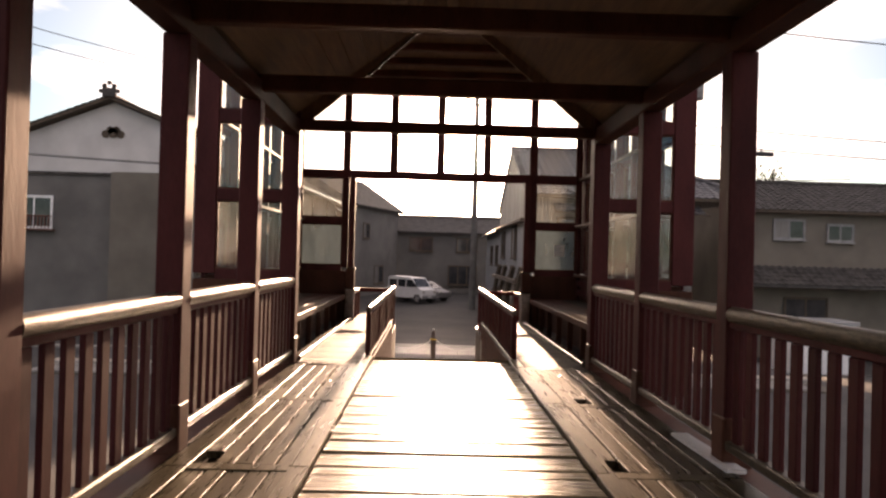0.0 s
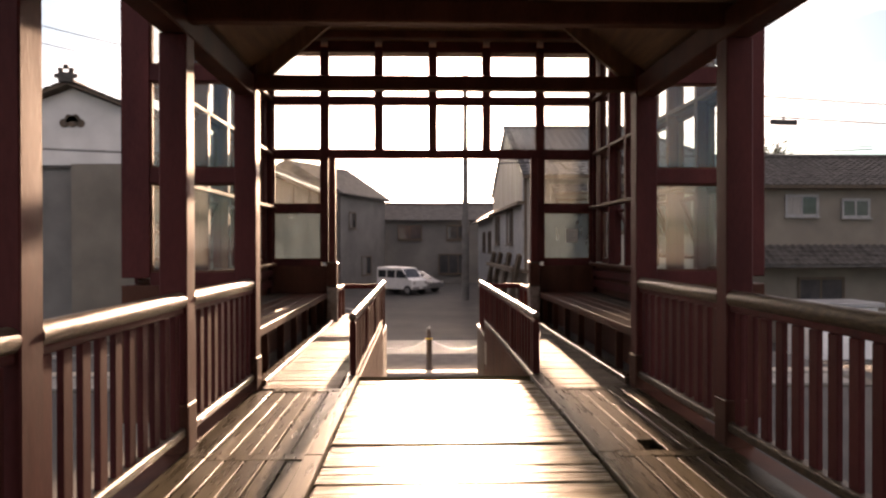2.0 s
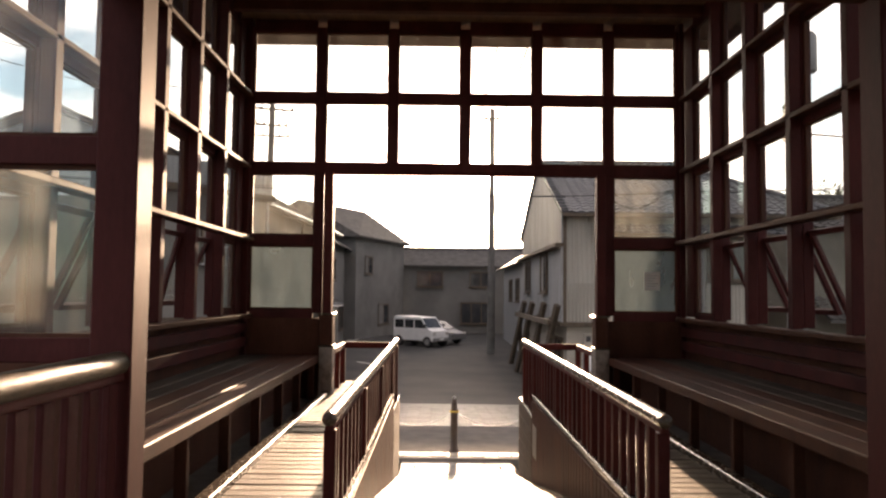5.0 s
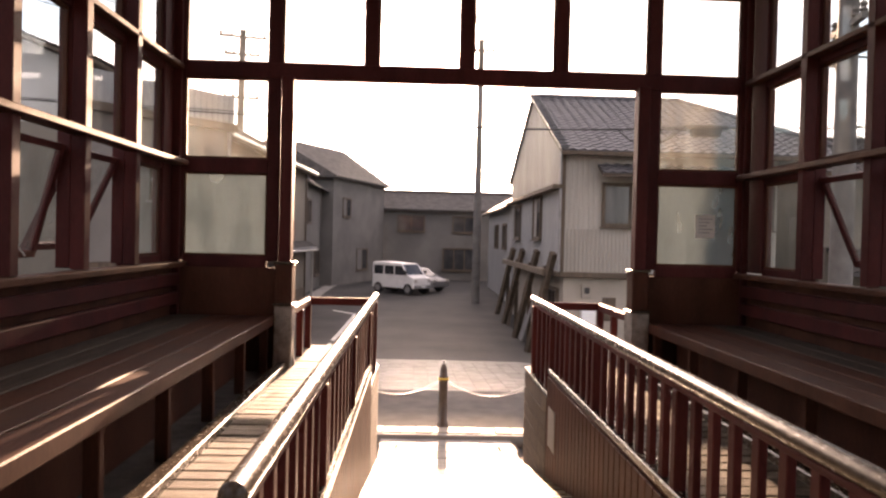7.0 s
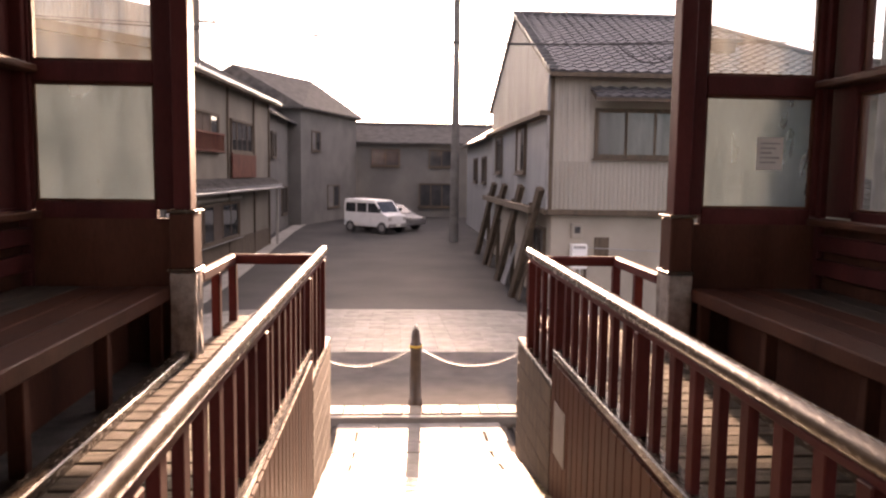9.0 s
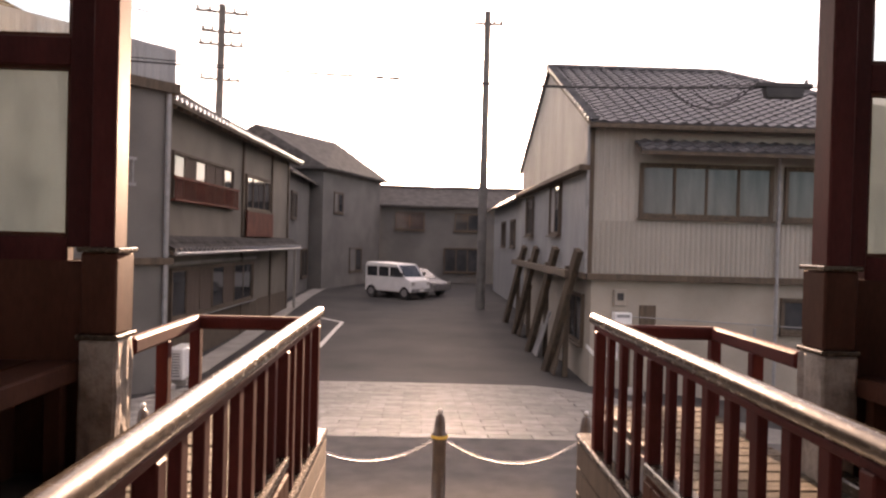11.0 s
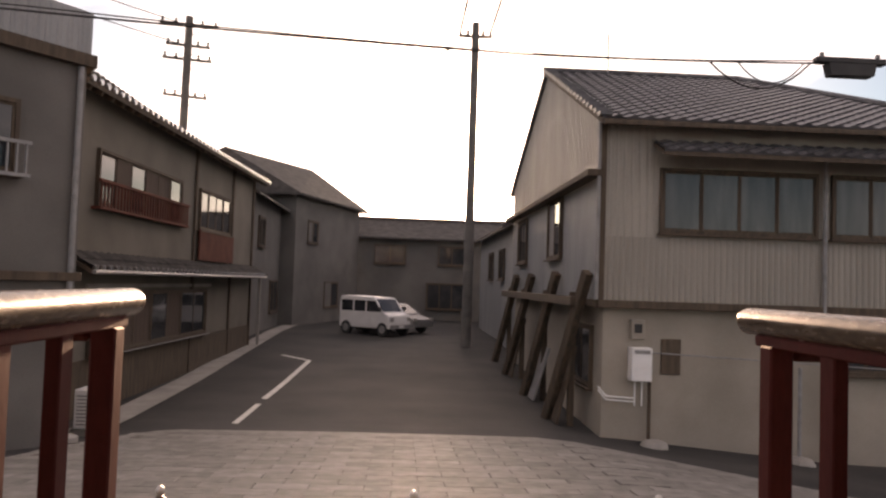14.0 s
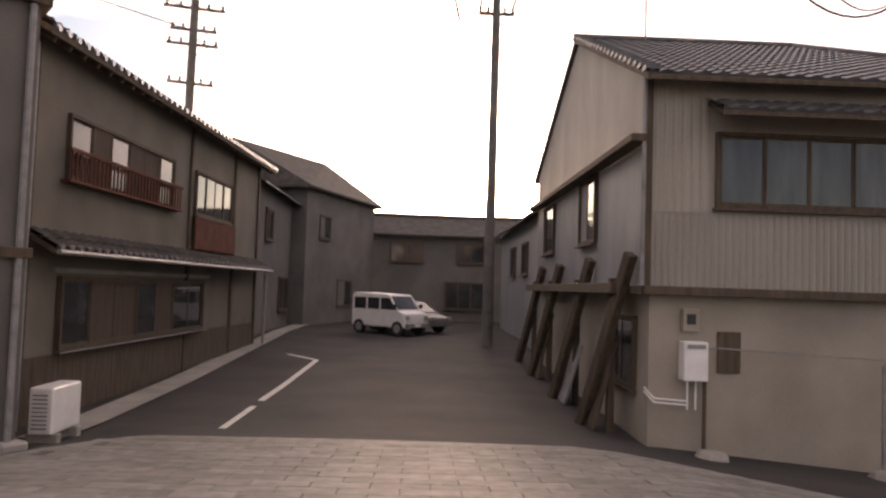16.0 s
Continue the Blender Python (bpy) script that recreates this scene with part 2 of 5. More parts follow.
def bar(bm, a, b, w, h, bev=0.0):
    """A bar of section w x h from a to b (h towards up)."""
    a, b = Vector(a), Vector(b)
    d = b - a
    q = d.to_track_quat("Y", "Z").to_matrix().to_4x4()
    m = Matrix.Translation((a + b) / 2) @ q @ Matrix.Diagonal((w, d.length, h, 1))
    r = bmesh.ops.create_cube(bm, size=1.0, matrix=m)
    if bev:
        es = list({e for v in r["verts"] for e in v.link_edges})
        bmesh.ops.bevel(bm, geom=es, offset=bev, segments=1, affect="EDGES", profile=0.5)
    return bm


def rod(bm, a, b, r1, r2=None, seg=12):
    a, b = Vector(a), Vector(b)
    d = b - a
    q = d.to_track_quat("Z", "Y").to_matrix().to_4x4()
    bmesh.ops.create_cone(bm, cap_ends=True, segments=seg, radius1=r1, radius2=r1 if r2 is None else r2, depth=d.length, matrix=Matrix.Translation((a + b) / 2) @ q)
    return bm


def lathe(bm, x, y, profile, seg=14):
    """A turned shape from (radius, height) pairs."""
    rings = []
    for r, z in profile:
        rings.append([bm.verts.new((x + r * math.cos(6.28319 * k / seg), y + r * math.sin(6.28319 * k / seg), z)) for k in range(seg)])
    for a, b in zip(rings, rings[1:]):
        for k in range(seg):
            bm.faces.new((a[k], a[(k + 1) % seg], b[(k + 1) % seg], b[k]))
    bm.faces.new(rings[0][::-1])
    bm.faces.new(rings[-1])
    return bm


def prism(bm, outline, axis, lo, hi):
    """An outline in the two other axes, drawn out along axis from lo to hi."""
    def place(u, v, w):
        return {"x": (w, u, v), "y": (u, w, v), "z": (u, v, w)}[axis]
    a = [bm.verts.new(place(u, v, lo)) for u, v in outline]
    b = [bm.verts.new(place(u, v, hi)) for u, v in outline]
    bm.faces.new(a)
    bm.faces.new(b[::-1])
    for k in range(len(a)):
        j = (k + 1) % len(a)
        bm.faces.new((a[j], a[k], b[k], b[j]))
    return bm


def mesh_of(name, bm, material, smooth=False):
    bmesh.ops.recalc_face_normals(bm, faces=bm.faces[:])
    if smooth:
        for f in bm.faces:
            f.smooth = len(f.verts) <= 4
            if not f.smooth:
                for e in f.edges:
                    e.smooth = False
    me = bpy.data.meshes.new(name)
    bm.to_mesh(me)
    bm.free()
    me.materials.append(material)
    return me


def part(name, bm, material, parent=None, label="", smooth=False):
    ob = new(name, mesh_of(name, bm, material, smooth))
    ob.parent = parent
    if label:
        ob["label"] = label
    return ob


def boxed(name, material, parent, *dims, bev=0.0, label=""):
    return part(name, box(bmesh.new(), *dims, bev), material, parent, label)


def thing(name, label, category, at=(0, 0, 0), group="", kind="", rz=0.0):
    ob = new(name)
    ob.empty_display_size = 0.2
    ob.matrix_basis = pose(*at, 0, 0, rz)
    return tagged(ob, label, category, group, kind)


def piece(name, me, parent, x, y, z, rx=0.0, rz=0.0, s=(1, 1, 1)):
    ob = new(name, me)
    ob.matrix_basis = Matrix.LocRotScale((x, y, z), Euler((rx, 0, rz)), s)
    ob.parent = parent
    return ob


def block_mesh(name, sx, sy, sz, material, bev=0.005):
    """A block with its top at z = 0 and worn edges."""
    return mesh_of(name, box(bmesh.new(), -sx / 2, sx / 2, -sy / 2, sy / 2, -sz, 0, bev), material)


def structure(name, bm, material, label="", category="", smooth=False):
    return tagged(part(name, bm, material, None, "", smooth), label, category, "", "structure")

# ---- ground ----
MID = 0.185  # axis of the bridge
XL, XR = -1.6, 1.97  # inner faces of the bridge posts
RL, RR = -0.77, 1.14  # rails of the ramp
Y0, Y1 = 9.1, 15.4  # pavilion, from back wall to front wall
RAMP0, RAMP1 = 9.75, 17.2
PL, PR = -2.74, 3.11  # pavilion side walls, inner faces


def ramp_z(y):
    return -1.45 * min(max((y - RAMP0) / (RAMP1 - RAMP0), 0), 1)


def ground_z(x, y):
    """Level by the bridge, falling to the road and rising gently again along it."""
    z = float(np.interp(y, (-400, 18.7, 21.6, 27.5, 33, 45, 70, 2000), (-1.56, -1.56, -1.52, -1.93, -1.85, -1.46, -1.4, -1.4)))
    side = float(np.interp(x, (3.0, 9.0, 60.0), (0.0, -0.55, -0.7))) * float(np.interp(y, (19, 24, 34, 45), (0, 1, 1, 0)))
    return z + side


def sheet(name, xs, ys, material, lift, label, category, inside=None):
    bm = bmesh.new()
    grid = [[bm.verts.new((x, y, ground_z(x, y) + lift)) for x in xs] for y in ys]
    for j in range(len(ys) - 1):
        for i in range(len(xs) - 1):
            if inside is None or inside((xs[i] + xs[i + 1]) / 2, (ys[j] + ys[j + 1]) / 2):
                bm.faces.new((grid[j][i], grid[j][i + 1], grid[j + 1][i + 1], grid[j + 1][i]))
    return structure(name, bm, material, label, category)


far = [-2000, -800, -300, -120, -60]
sheet("ground", far + list(np.arange(-40, 41, 2.0)) + [-v for v in far[::-1]],
      [-900, -300, -100, -50] + list(np.arange(-30, 60, 1.5)) + [70, 90, 130, 250, 600, 2000], ASPH, 0.0, "dark worn asphalt street and open ground", "ground")


def plaza_edge(x):
    """The square's edge towards the street: nearly straight, rounded off at both houses."""
    return max(21.9, 27.55 - 0.012 * (x + 0.5) ** 2 - 1.6 * max(0, -3.5 - x) ** 2 - 0.75 * max(0, x - 2.4))


def build_plaza():
    xs, ys = list(np.arange(-15, 15.1, 0.25)), list(np.arange(21.6, 27.8, 0.2))
    bed = sheet("pavement", xs, ys, JOINTP, 0.03, "pale paved square with a curved edge by the street", "pavement", lambda x, y: y < plaza_edge(x) - 0.1)
    slab = block_mesh("paving_slab", 0.592, 0.292, 0.05, SLAB, 0.004)
    near, rest = [], []

    def tilt(x, y):
        return Euler((math.atan2(ground_z(x, y + 0.1) - ground_z(x, y - 0.1), 0.2), math.atan2(ground_z(x - 0.1, y) - ground_z(x + 0.1, y), 0.2), 0))
    for j in range(21):
        y = 21.75 + j * 0.3
        for i in range(-24, 25):
            x = i * 0.6 + (0.3 if j % 2 else 0)
            if y < plaza_edge(x) - 0.15:
                (near if abs(x) < 4.6 and len(near) < 300 else rest).append((x, y))
    for x, y in near:
        ob = piece("paving_slab", slab, bed, x, y, 0)
        ob.matrix_basis = Matrix.LocRotScale((x, y, ground_z(x, y) + 0.045 + 0.004 * noise.noise((x * 3, y * 3, 0))), tilt(x, y), (1, 1, 1))
    bm = bmesh.new()
    for x, y in rest:
        bmesh.ops.create_cube(bm, size=1.0, matrix=Matrix.LocRotScale((x, y, ground_z(x, y) + 0.02), tilt(x, y), (0.592, 0.292, 0.05)))
    ob = part("paving", bm, SLAB, bed, "pale paving slabs further out")
    ob["kind"] = "stuff"


build_plaza()

# ---- bridge ----


def side(x, mirror):
    """Mirror an offset on the left side of the bridge to the right one."""
    return 2 * MID - x if mirror else x


POSTS = (-3.44, -1.34, 0.76, 2.86, 4.96, 7.03)

bridge_frame = thing("bridge_frame", "red-brown timber frame under the covered footbridge deck", "bridge", kind="structure")
for x in (-1.55, -0.72, 1.09, 1.92):
    boxed("girder", DARKRED, bridge_frame, x - 0.09, x + 0.09, -6.0, 9.6, -0.42, -0.1, bev=0.01)
for y in POSTS + (9.1,):
    boxed("cross_beam", DARKRED, bridge_frame, XL - 0.2, XR + 0.2, y - 0.08, y + 0.08, -0.62, -0.42, bev=0.01)
for y in (-1.34, 2.86, 7.03):
    for x in (-1.2, 1.57):
        boxed("pier", CONC, bridge_frame, x - 0.15, x + 0.15, y - 0.15, y + 0.15, -1.6, -0.62, bev=0.02)

deck = thing("floor", "weathered plank deck of the covered footbridge", "floor", kind="structure")


def build_deck():
    lanes = [block_mesh("plank", 1.76, w, 0.05, DECK, 0.009) for w in (0.169, 0.166, 0.16)]
    y, k = -5.6, 0
    while y < RAMP0 - 0.05:
        piece("plank", random.choice(lanes), deck, (RL + RR) / 2 + random.uniform(-0.006, 0.006), y, -0.03 + random.uniform(-0.006, 0.006), random.uniform(-0.018, 0.018), random.uniform(-0.002, 0.002))
        y += 0.174
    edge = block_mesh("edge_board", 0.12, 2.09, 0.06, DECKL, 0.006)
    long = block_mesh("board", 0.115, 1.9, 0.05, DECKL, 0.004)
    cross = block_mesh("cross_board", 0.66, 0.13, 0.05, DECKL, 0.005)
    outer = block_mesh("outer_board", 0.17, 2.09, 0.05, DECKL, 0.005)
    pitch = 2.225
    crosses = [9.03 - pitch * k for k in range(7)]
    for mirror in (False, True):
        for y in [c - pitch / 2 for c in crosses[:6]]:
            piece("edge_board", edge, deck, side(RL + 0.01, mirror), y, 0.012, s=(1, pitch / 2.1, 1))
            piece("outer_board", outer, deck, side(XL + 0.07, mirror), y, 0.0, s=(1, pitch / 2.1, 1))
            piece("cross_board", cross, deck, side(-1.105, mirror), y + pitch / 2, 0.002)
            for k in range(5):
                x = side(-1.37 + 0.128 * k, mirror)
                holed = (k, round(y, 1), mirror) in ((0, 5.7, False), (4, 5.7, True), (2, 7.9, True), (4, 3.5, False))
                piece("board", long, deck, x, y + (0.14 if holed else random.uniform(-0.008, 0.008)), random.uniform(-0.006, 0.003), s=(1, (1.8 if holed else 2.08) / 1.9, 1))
        piece("edge_board", edge, deck, side(RL + 0.01, mirror), 9.4, 0.012, s=(1, 0.34, 1))
        # dark strip added for the shade below the bottom rail, hiding the ground
        sill = block_mesh("sill_board", 0.17, 1.9, 0.07, DARKRED, 0.006)
        for a in POSTS:
            piece("sill_board", sill, deck, side(XL - 0.105, mirror), a + 1.05, -0.012)
    # white board added as the patch of sunlight under the right rail
    pale = piece("patch_board", block_mesh("patch_board", 0.13, 1.02, 0.03, WHITEP, 0.004), deck, 1.975, 5.2, 0.022, 0.0, 0.03)
    pale["label"] = "pale board standing in for a sunlit patch under the railing"
    bm = bmesh.new()
    box(bm, XL - 0.02, XR + 0.02, -6.0, 9.62, -0.12, -0.085)
    part("underlay", bm, JOINT, deck)


build_deck()


def build_rail_bay(y0, y1, mirror):
    """One bay of the bridge's guard between two posts."""
    x = side(XL - 0.05, mirror)
    g = thing("railing", "red-brown timber bridge railing with a round worn handrail and upright slats", "railing", (x, (y0 + y1) / 2, 0), "bridge railings")
    h = (y1 - y0) / 2
    part("handrail", rod(bmesh.new(), (0, -h, 0.99), (0, h, 0.99), 0.055, seg=18), RAILW, g, "round handrail worn shiny", smooth=True)
    boxed("top_rail", RED, g, -0.03, 0.03, -h, h, 0.905, 0.955, bev=0.006)
    boxed("bottom_rail", RAILW, g, -0.045, 0.045, -h, h, 0.1, 0.165, bev=0.012)
    slat = mesh_of("slat", box(bmesh.new(), -0.016, 0.016, -0.045, 0.045, 0.15, 0.9, 0.004), RED)
    count = max(1, round((y1 - y0) / 0.19))
    for k in range(count):
        piece("slat", slat, g, 0, -h + (k + 0.5) * (y1 - y0) / count, 0)
    return g


for mirror in (False, True):
    for a, b in zip(POSTS, POSTS[1:] + (9.02,)):
        build_rail_bay(a + 0.09, b - 0.09 if b < 9 else b, mirror)
    for y in POSTS:
        x = side(XL - 0.09, mirror)
        p = thing("post", "square red-brown timber post of the bridge roof", "post", (x, y, 0), "bridge posts")
        boxed("shaft", RED, p, -0.09, 0.09, -0.09, 0.09, 0.31, 2.74, bev=0.008)
        boxed("foot", DARKRED, p, -0.1, 0.1, -0.1, 0.1, -0.6, 0.31, bev=0.01, label="thicker sheathed foot of the post")

# bridge roof: plates, tie beams, rafters and boards
bridge_roof = thing("roof_bridge", "dark brown boarded gable roof of the footbridge on tie beams", "roof", kind="structure")
RISE = 0.84
RIDGE = 2.74 + RISE * (MID - XL)


def build_bridge_roof():
    ya, yb = -6.2, Y0 - 0.08
    for mirror in (False, True):
        xa, xb = sorted((side(XL - 0.17, mirror), side(XL, mirror)))
        boxed("wall_plate", DARKRED, bridge_roof, xa, xb, ya, yb, 2.74, 2.93, bev=0.008)
        s = 1 if not mirror else -1
        xe, ze = side(XL - 0.2, mirror), 2.86
        bm = bmesh.new()
        prism(bm, [(xe, ze + 0.03), (MID, RIDGE + 0.16), (MID, RIDGE + 0.2), (xe, ze + 0.08)], "y", ya, yb)
        part("roof_boards", bm, CEIL, bridge_roof)
        run = Vector((MID - xe, RIDGE + 0.13 - ze))
        board = mesh_of("ceiling_board", box(bmesh.new(), -0.097, 0.097, ya, yb, -0.012, 0.0), CEIL)
        count = int(run.length / 0.2)
        for k in range(count):
            q = (k + 0.5) / count
            o = new("ceiling_board", board)
            o.matrix_basis = pose(xe + run.x * q, 0, ze + 0.026 + run.y * q, 0, -math.degrees(math.atan2(run.y, run.x)), 0)
            o.parent = bridge_roof
        bm = bmesh.new()
        prism(bm, [(xe - s * 0.05, ze + 0.09), (MID, RIDGE + 0.22), (MID, RIDGE + 0.27), (xe - s * 0.05, ze + 0.14)], "y", ya, yb)
        part("roofing", bm, TILE, bridge_roof)
    boxed("ridge_beam", CEIL, bridge_roof, MID - 0.06, MID + 0.06, ya, yb, RIDGE - 0.06, RIDGE + 0.14)
    for y in POSTS:
        boxed("tie_beam", DARKRED, bridge_roof, XL - 0.17, XR + 0.17, y - 0.06, y + 0.06, 2.83, 2.98, bev=0.012)
    part("lath", bar(bmesh.new(), (-0.62, 7.0, 3.0), (-0.1, 7.0, 3.5), 0.03, 0.03), RAIL, bridge_roof, "thin pale lath across the truss")

build_bridge_roof()
# the closed end behind the walk
structure("wall_bridge_end", box(bmesh.new(), XL - 0.2, XR + 0.2, -6.3, -6.15, -0.6, 4.2), DARKRED, "dark boarded end of the footbridge", "wall")

# ---- pavilion ----
ROWS_Z = ((1.1, 1.93), (2.07, 2.88), (3.03, 3.84), (3.97, 4.79))
CEIL_Z = 4.95


def glazed(name, label, horizontal, at, lo, hi, cols, rows, skip=(), thick=0.09, grimy=1):
    """A glazed timber wall. horizontal: 'x' or 'y', the way it runs; at: its plane; cols and rows: the panes' spans."""
    g = thing(name, label, "window wall", kind="structure")

    def span(bm, u0, u1, z0, z1, t0, t1, bev=0.006):
        if horizontal == "x":
            return box(bm, u0, u1, at + t0, at + t1, z0, z1, bev)
        return box(bm, at + t0, at + t1, u0, u1, z0, z1, bev)
    edges = [lo] + [v for c in cols for v in c] + [hi]
    for k in range(0, len(edges), 2):
        between = k // 2
        hung = (between - 1, 1) in skip and (between, 1) in skip
        foot = rows[2][0] if hung else rows[0][0] - 0.05
        part("mullion", span(bmesh.new(), edges[k], edges[k + 1], foot, rows[-1][1] + 0.06, -thick / 2, thick / 2), RED, g)
    zs = [rows[0][0] - 0.12] + [v for r in rows for v in r] + [CEIL_Z]
    for k in range(0, len(zs), 2):
        for ci, (a, b) in enumerate(cols):
            if (ci, k // 2) in skip or (ci, k // 2 - 1) in skip and k // 2 - 1 < 1:
                continue
            part("transom", span(bmesh.new(), a, b, zs[k], zs[k + 1], -thick / 2 + 0.008, thick / 2 - 0.008), RED, g)
    for ci, (a, b) in enumerate(cols):
        for ri, (c, d) in enumerate(rows):
            if (ci, ri) in skip:
                continue
            bm = bmesh.new()
            span(bm, a - 0.01, b + 0.01, c - 0.01, d + 0.01, -0.003, 0.003, 0)
            p = part("pane", bm, (GLASSF if grimy == 2 and ri == 0 else GLASSD) if ri < grimy else GLASS, g)
            p.visible_shadow = grimy == 2 and ri == 0
            bm = bmesh.new()
            for q in ((a, a + 0.02, c, d), (b - 0.02, b, c, d), (a + 0.02, b - 0.02, c, c + 0.02), (a + 0.02, b - 0.02, d - 0.02, d)):
                span(bm, *q, -0.02, 0.02, 0)
            part("bead", bm, DARKRED, p)
    return g


def six(lo, hi, gap):
    w = (hi - lo - 5 * gap) / 6
    return [(lo + k * (w + gap), lo + k * (w + gap) + w) for k in range(6)]


FRONT = six(-2.63, 2.98, 0.125)
OPEN = [(c, r) for c in (1, 2, 3, 4) for r in (0, 1)]
front = glazed("window_front", "tall gridded timber window wall over the way out", "x", Y1, PL + 0.02, PR - 0.02, FRONT, ROWS_Z, OPEN, grimy=2)
# lintel over the way out and solid aprons beside it
structure("trim_lintel", box(bmesh.new(), FRONT[0][1], FRONT[5][0], Y1 - 0.055, Y1 + 0.055, 2.88, 3.035, 0.006), RED, "red-brown lintel over the way out", "lintel")
for lo, hi, n in ((PL + 0.02, -1.66, "west"), (2.03, PR - 0.02, "east")):
    structure("wall_apron_" + n, box(bmesh.new(), lo, hi, Y1 - 0.04, Y1 + 0.04, -0.1, 0.985, 0.005), DARKRED, "red-brown boarded apron under the window", "wall")
for mirror in (False, True):
    x = side(-1.6, mirror)
    j = thing("jamb_post", "red-brown post beside the way out on a rough stone foot", "post", (x, Y1 - 0.05, 0), "jamb posts")
    boxed("shaft", RED, j, -0.06, 0.06, -0.07, 0.09, 1.05, 2.9, bev=0.008)
    boxed("shoe", DARKRED, j, -0.085, 0.085, -0.1, 0.12, 0.64, 1.03, bev=0.01)
    boxed("upper_cap", RAIL, j, -0.1, 0.1, -0.115, 0.135, 1.03, 1.055, bev=0.006, label="worn metal cap")
    boxed("lower_cap", RAIL, j, -0.1, 0.1, -0.115, 0.135, 0.615, 0.64, bev=0.006, label="worn metal cap")
    bm = box(bmesh.new(), -0.09, 0.09, -0.105, 0.125, -0.05, 0.615, 0.012)
    bmesh.ops.subdivide_edges(bm, edges=bm.edges[:], cuts=4, use_grid_fill=True)
    for v in bm.verts:
        v.co += Vector((noise.noise(v.co * 22), noise.noise(v.co * 22 + Vector((5, 0, 0))), 0)) * 0.014
    part("stone_foot", bm, STONE, j, "rough stone foot")

SIDEY = [(9.32 + 0.965 * k + (0.05 if k else 0), 9.32 + 0.965 * (k + 1) - 0.05) for k in range(6)]
for mirror, n in ((False, "west"), (True, "east")):
    at = side(PL - 0.04, mirror)
    s = 1 if not mirror else -1
    glazed("window_" + n, "gridded timber side window with tilted lower sashes", "y", at, Y0 + 0.05, Y1 + 0.04, SIDEY, ROWS_Z, [(k, 0) for k in range(1, 5)], 0.1, 1)
    xa, xb = sorted((at - 0.06, at + 0.06))
    structure("wall_" + n, box(bmesh.new(), xa, xb, Y0, Y1 + 0.05, -0.3, 0.98, 0.005), DARKRED, "red-brown boarded wall under the side windows", "wall")
    # shelves on the transoms, posts and open sashes
    inner = at + s * 0.05
    for z in (0.985, 1.985, 2.94, 3.89):
        xa, xb = sorted((inner, inner + s * (0.16 if z < 2.5 else 0.1)))
        structure("trim_ledge_" + n, box(bmesh.new(), xa, xb, Y0 + 0.06, Y1 - 0.06, z, z + 0.05, 0.008), DARKRED, "red-brown ledge along the side windows", "ledge")
    for k in range(1, 6):
        y = 9.32 + 0.965 * k
        xa, xb = sorted((inner, inner + s * 0.1))
        st = structure("trim_upright_" + n, box(bmesh.new(), xa, xb, y - 0.05, y + 0.05, 1.04, CEIL_Z, 0.006), RED, "red-brown upright between side windows", "post")
    for k in range(1, 5):
        a, b = SIDEY[k]
        sash = thing("window_sash", "tilted open red-brown window sash with grimy glass", "window", (at, (a + b) / 2, 1.92), "tilted sashes")
        sash.matrix_basis = pose(at, (a + b) / 2, 1.92, 0, s * 24 * (0.6 if (k == 3 and not mirror) else 1), 0)
        w = (b - a) / 2 - 0.008
        for q in ((-w, -w + 0.05, -0.82, 0), (w - 0.05, w, -0.82, 0), (-w + 0.05, w - 0.05, -0.05, 0), (-w + 0.05, w - 0.05, -0.82, -0.77)):
            boxed("frame", RED, sash, -0.022, 0.022, *q, bev=0.003)
        p = boxed("pane", GLASSD, sash, -0.003, 0.003, -w + 0.045, w - 0.045, -0.775, -0.045)
        p.visible_shadow = False
        part("stay", rod(bmesh.new(), (0.02 * s, 0.1, -0.7), (0.1 * s, 0.12, -0.78), 0.006, seg=6), CHROME, sash, "thin metal window stay")
    # back wall beside the bridge
    lo, hi = sorted((side(-2.58, mirror), side(-1.76, mirror)))
    wl, wh = sorted((side(PL - 0.1, mirror), side(XL - 0.02, mirror)))
    glazed("window_back_" + n, "tall narrow red-brown glazed panel beside the bridge", "x", Y0, wl, wh, [(lo, hi)], ROWS_Z[:3] + ((3.97, 4.7),), (), 0.1, 1)
    structure("wall_back_" + n, box(bmesh.new(), wl, wh, Y0 - 0.05, Y0 + 0.05, -0.3, 0.98, 0.005), DARKRED, "red-brown boarded wall beside the bridge", "wall")
    # corner posts by the bridge
    p = thing("corner_post", "square red-brown timber post where the bridge meets the pavilion", "post", (side(XL - 0.09, mirror), Y0, 0), "pavilion posts")
    boxed("shaft", RED, p, -0.1, 0.1, -0.1, 0.1, 0.31, CEIL_Z, bev=0.008)
    boxed("foot", DARKRED, p, -0.11, 0.11, -0.11, 0.11, -0.6, 0.31, bev=0.01, label="thicker sheathed foot of the post")
    for y in (Y1 + 0.0,):
        structure("trim_corner_" + n, box(bmesh.new(), *sorted((at - 0.07, at + 0.13 * s)), Y1 - 0.09, Y1 + 0.09, -0.3, CEIL_Z, 0.008), RED, "red-brown corner post of the pavilion", "post")

structure("trim_head_beam", box(bmesh.new(), XL - 0.1, XR + 0.1, Y0 - 0.07, Y0 + 0.07, 2.81, 2.94, 0.01), DARKRED, "dark head beam where the bridge meets the pavilion", "beam")


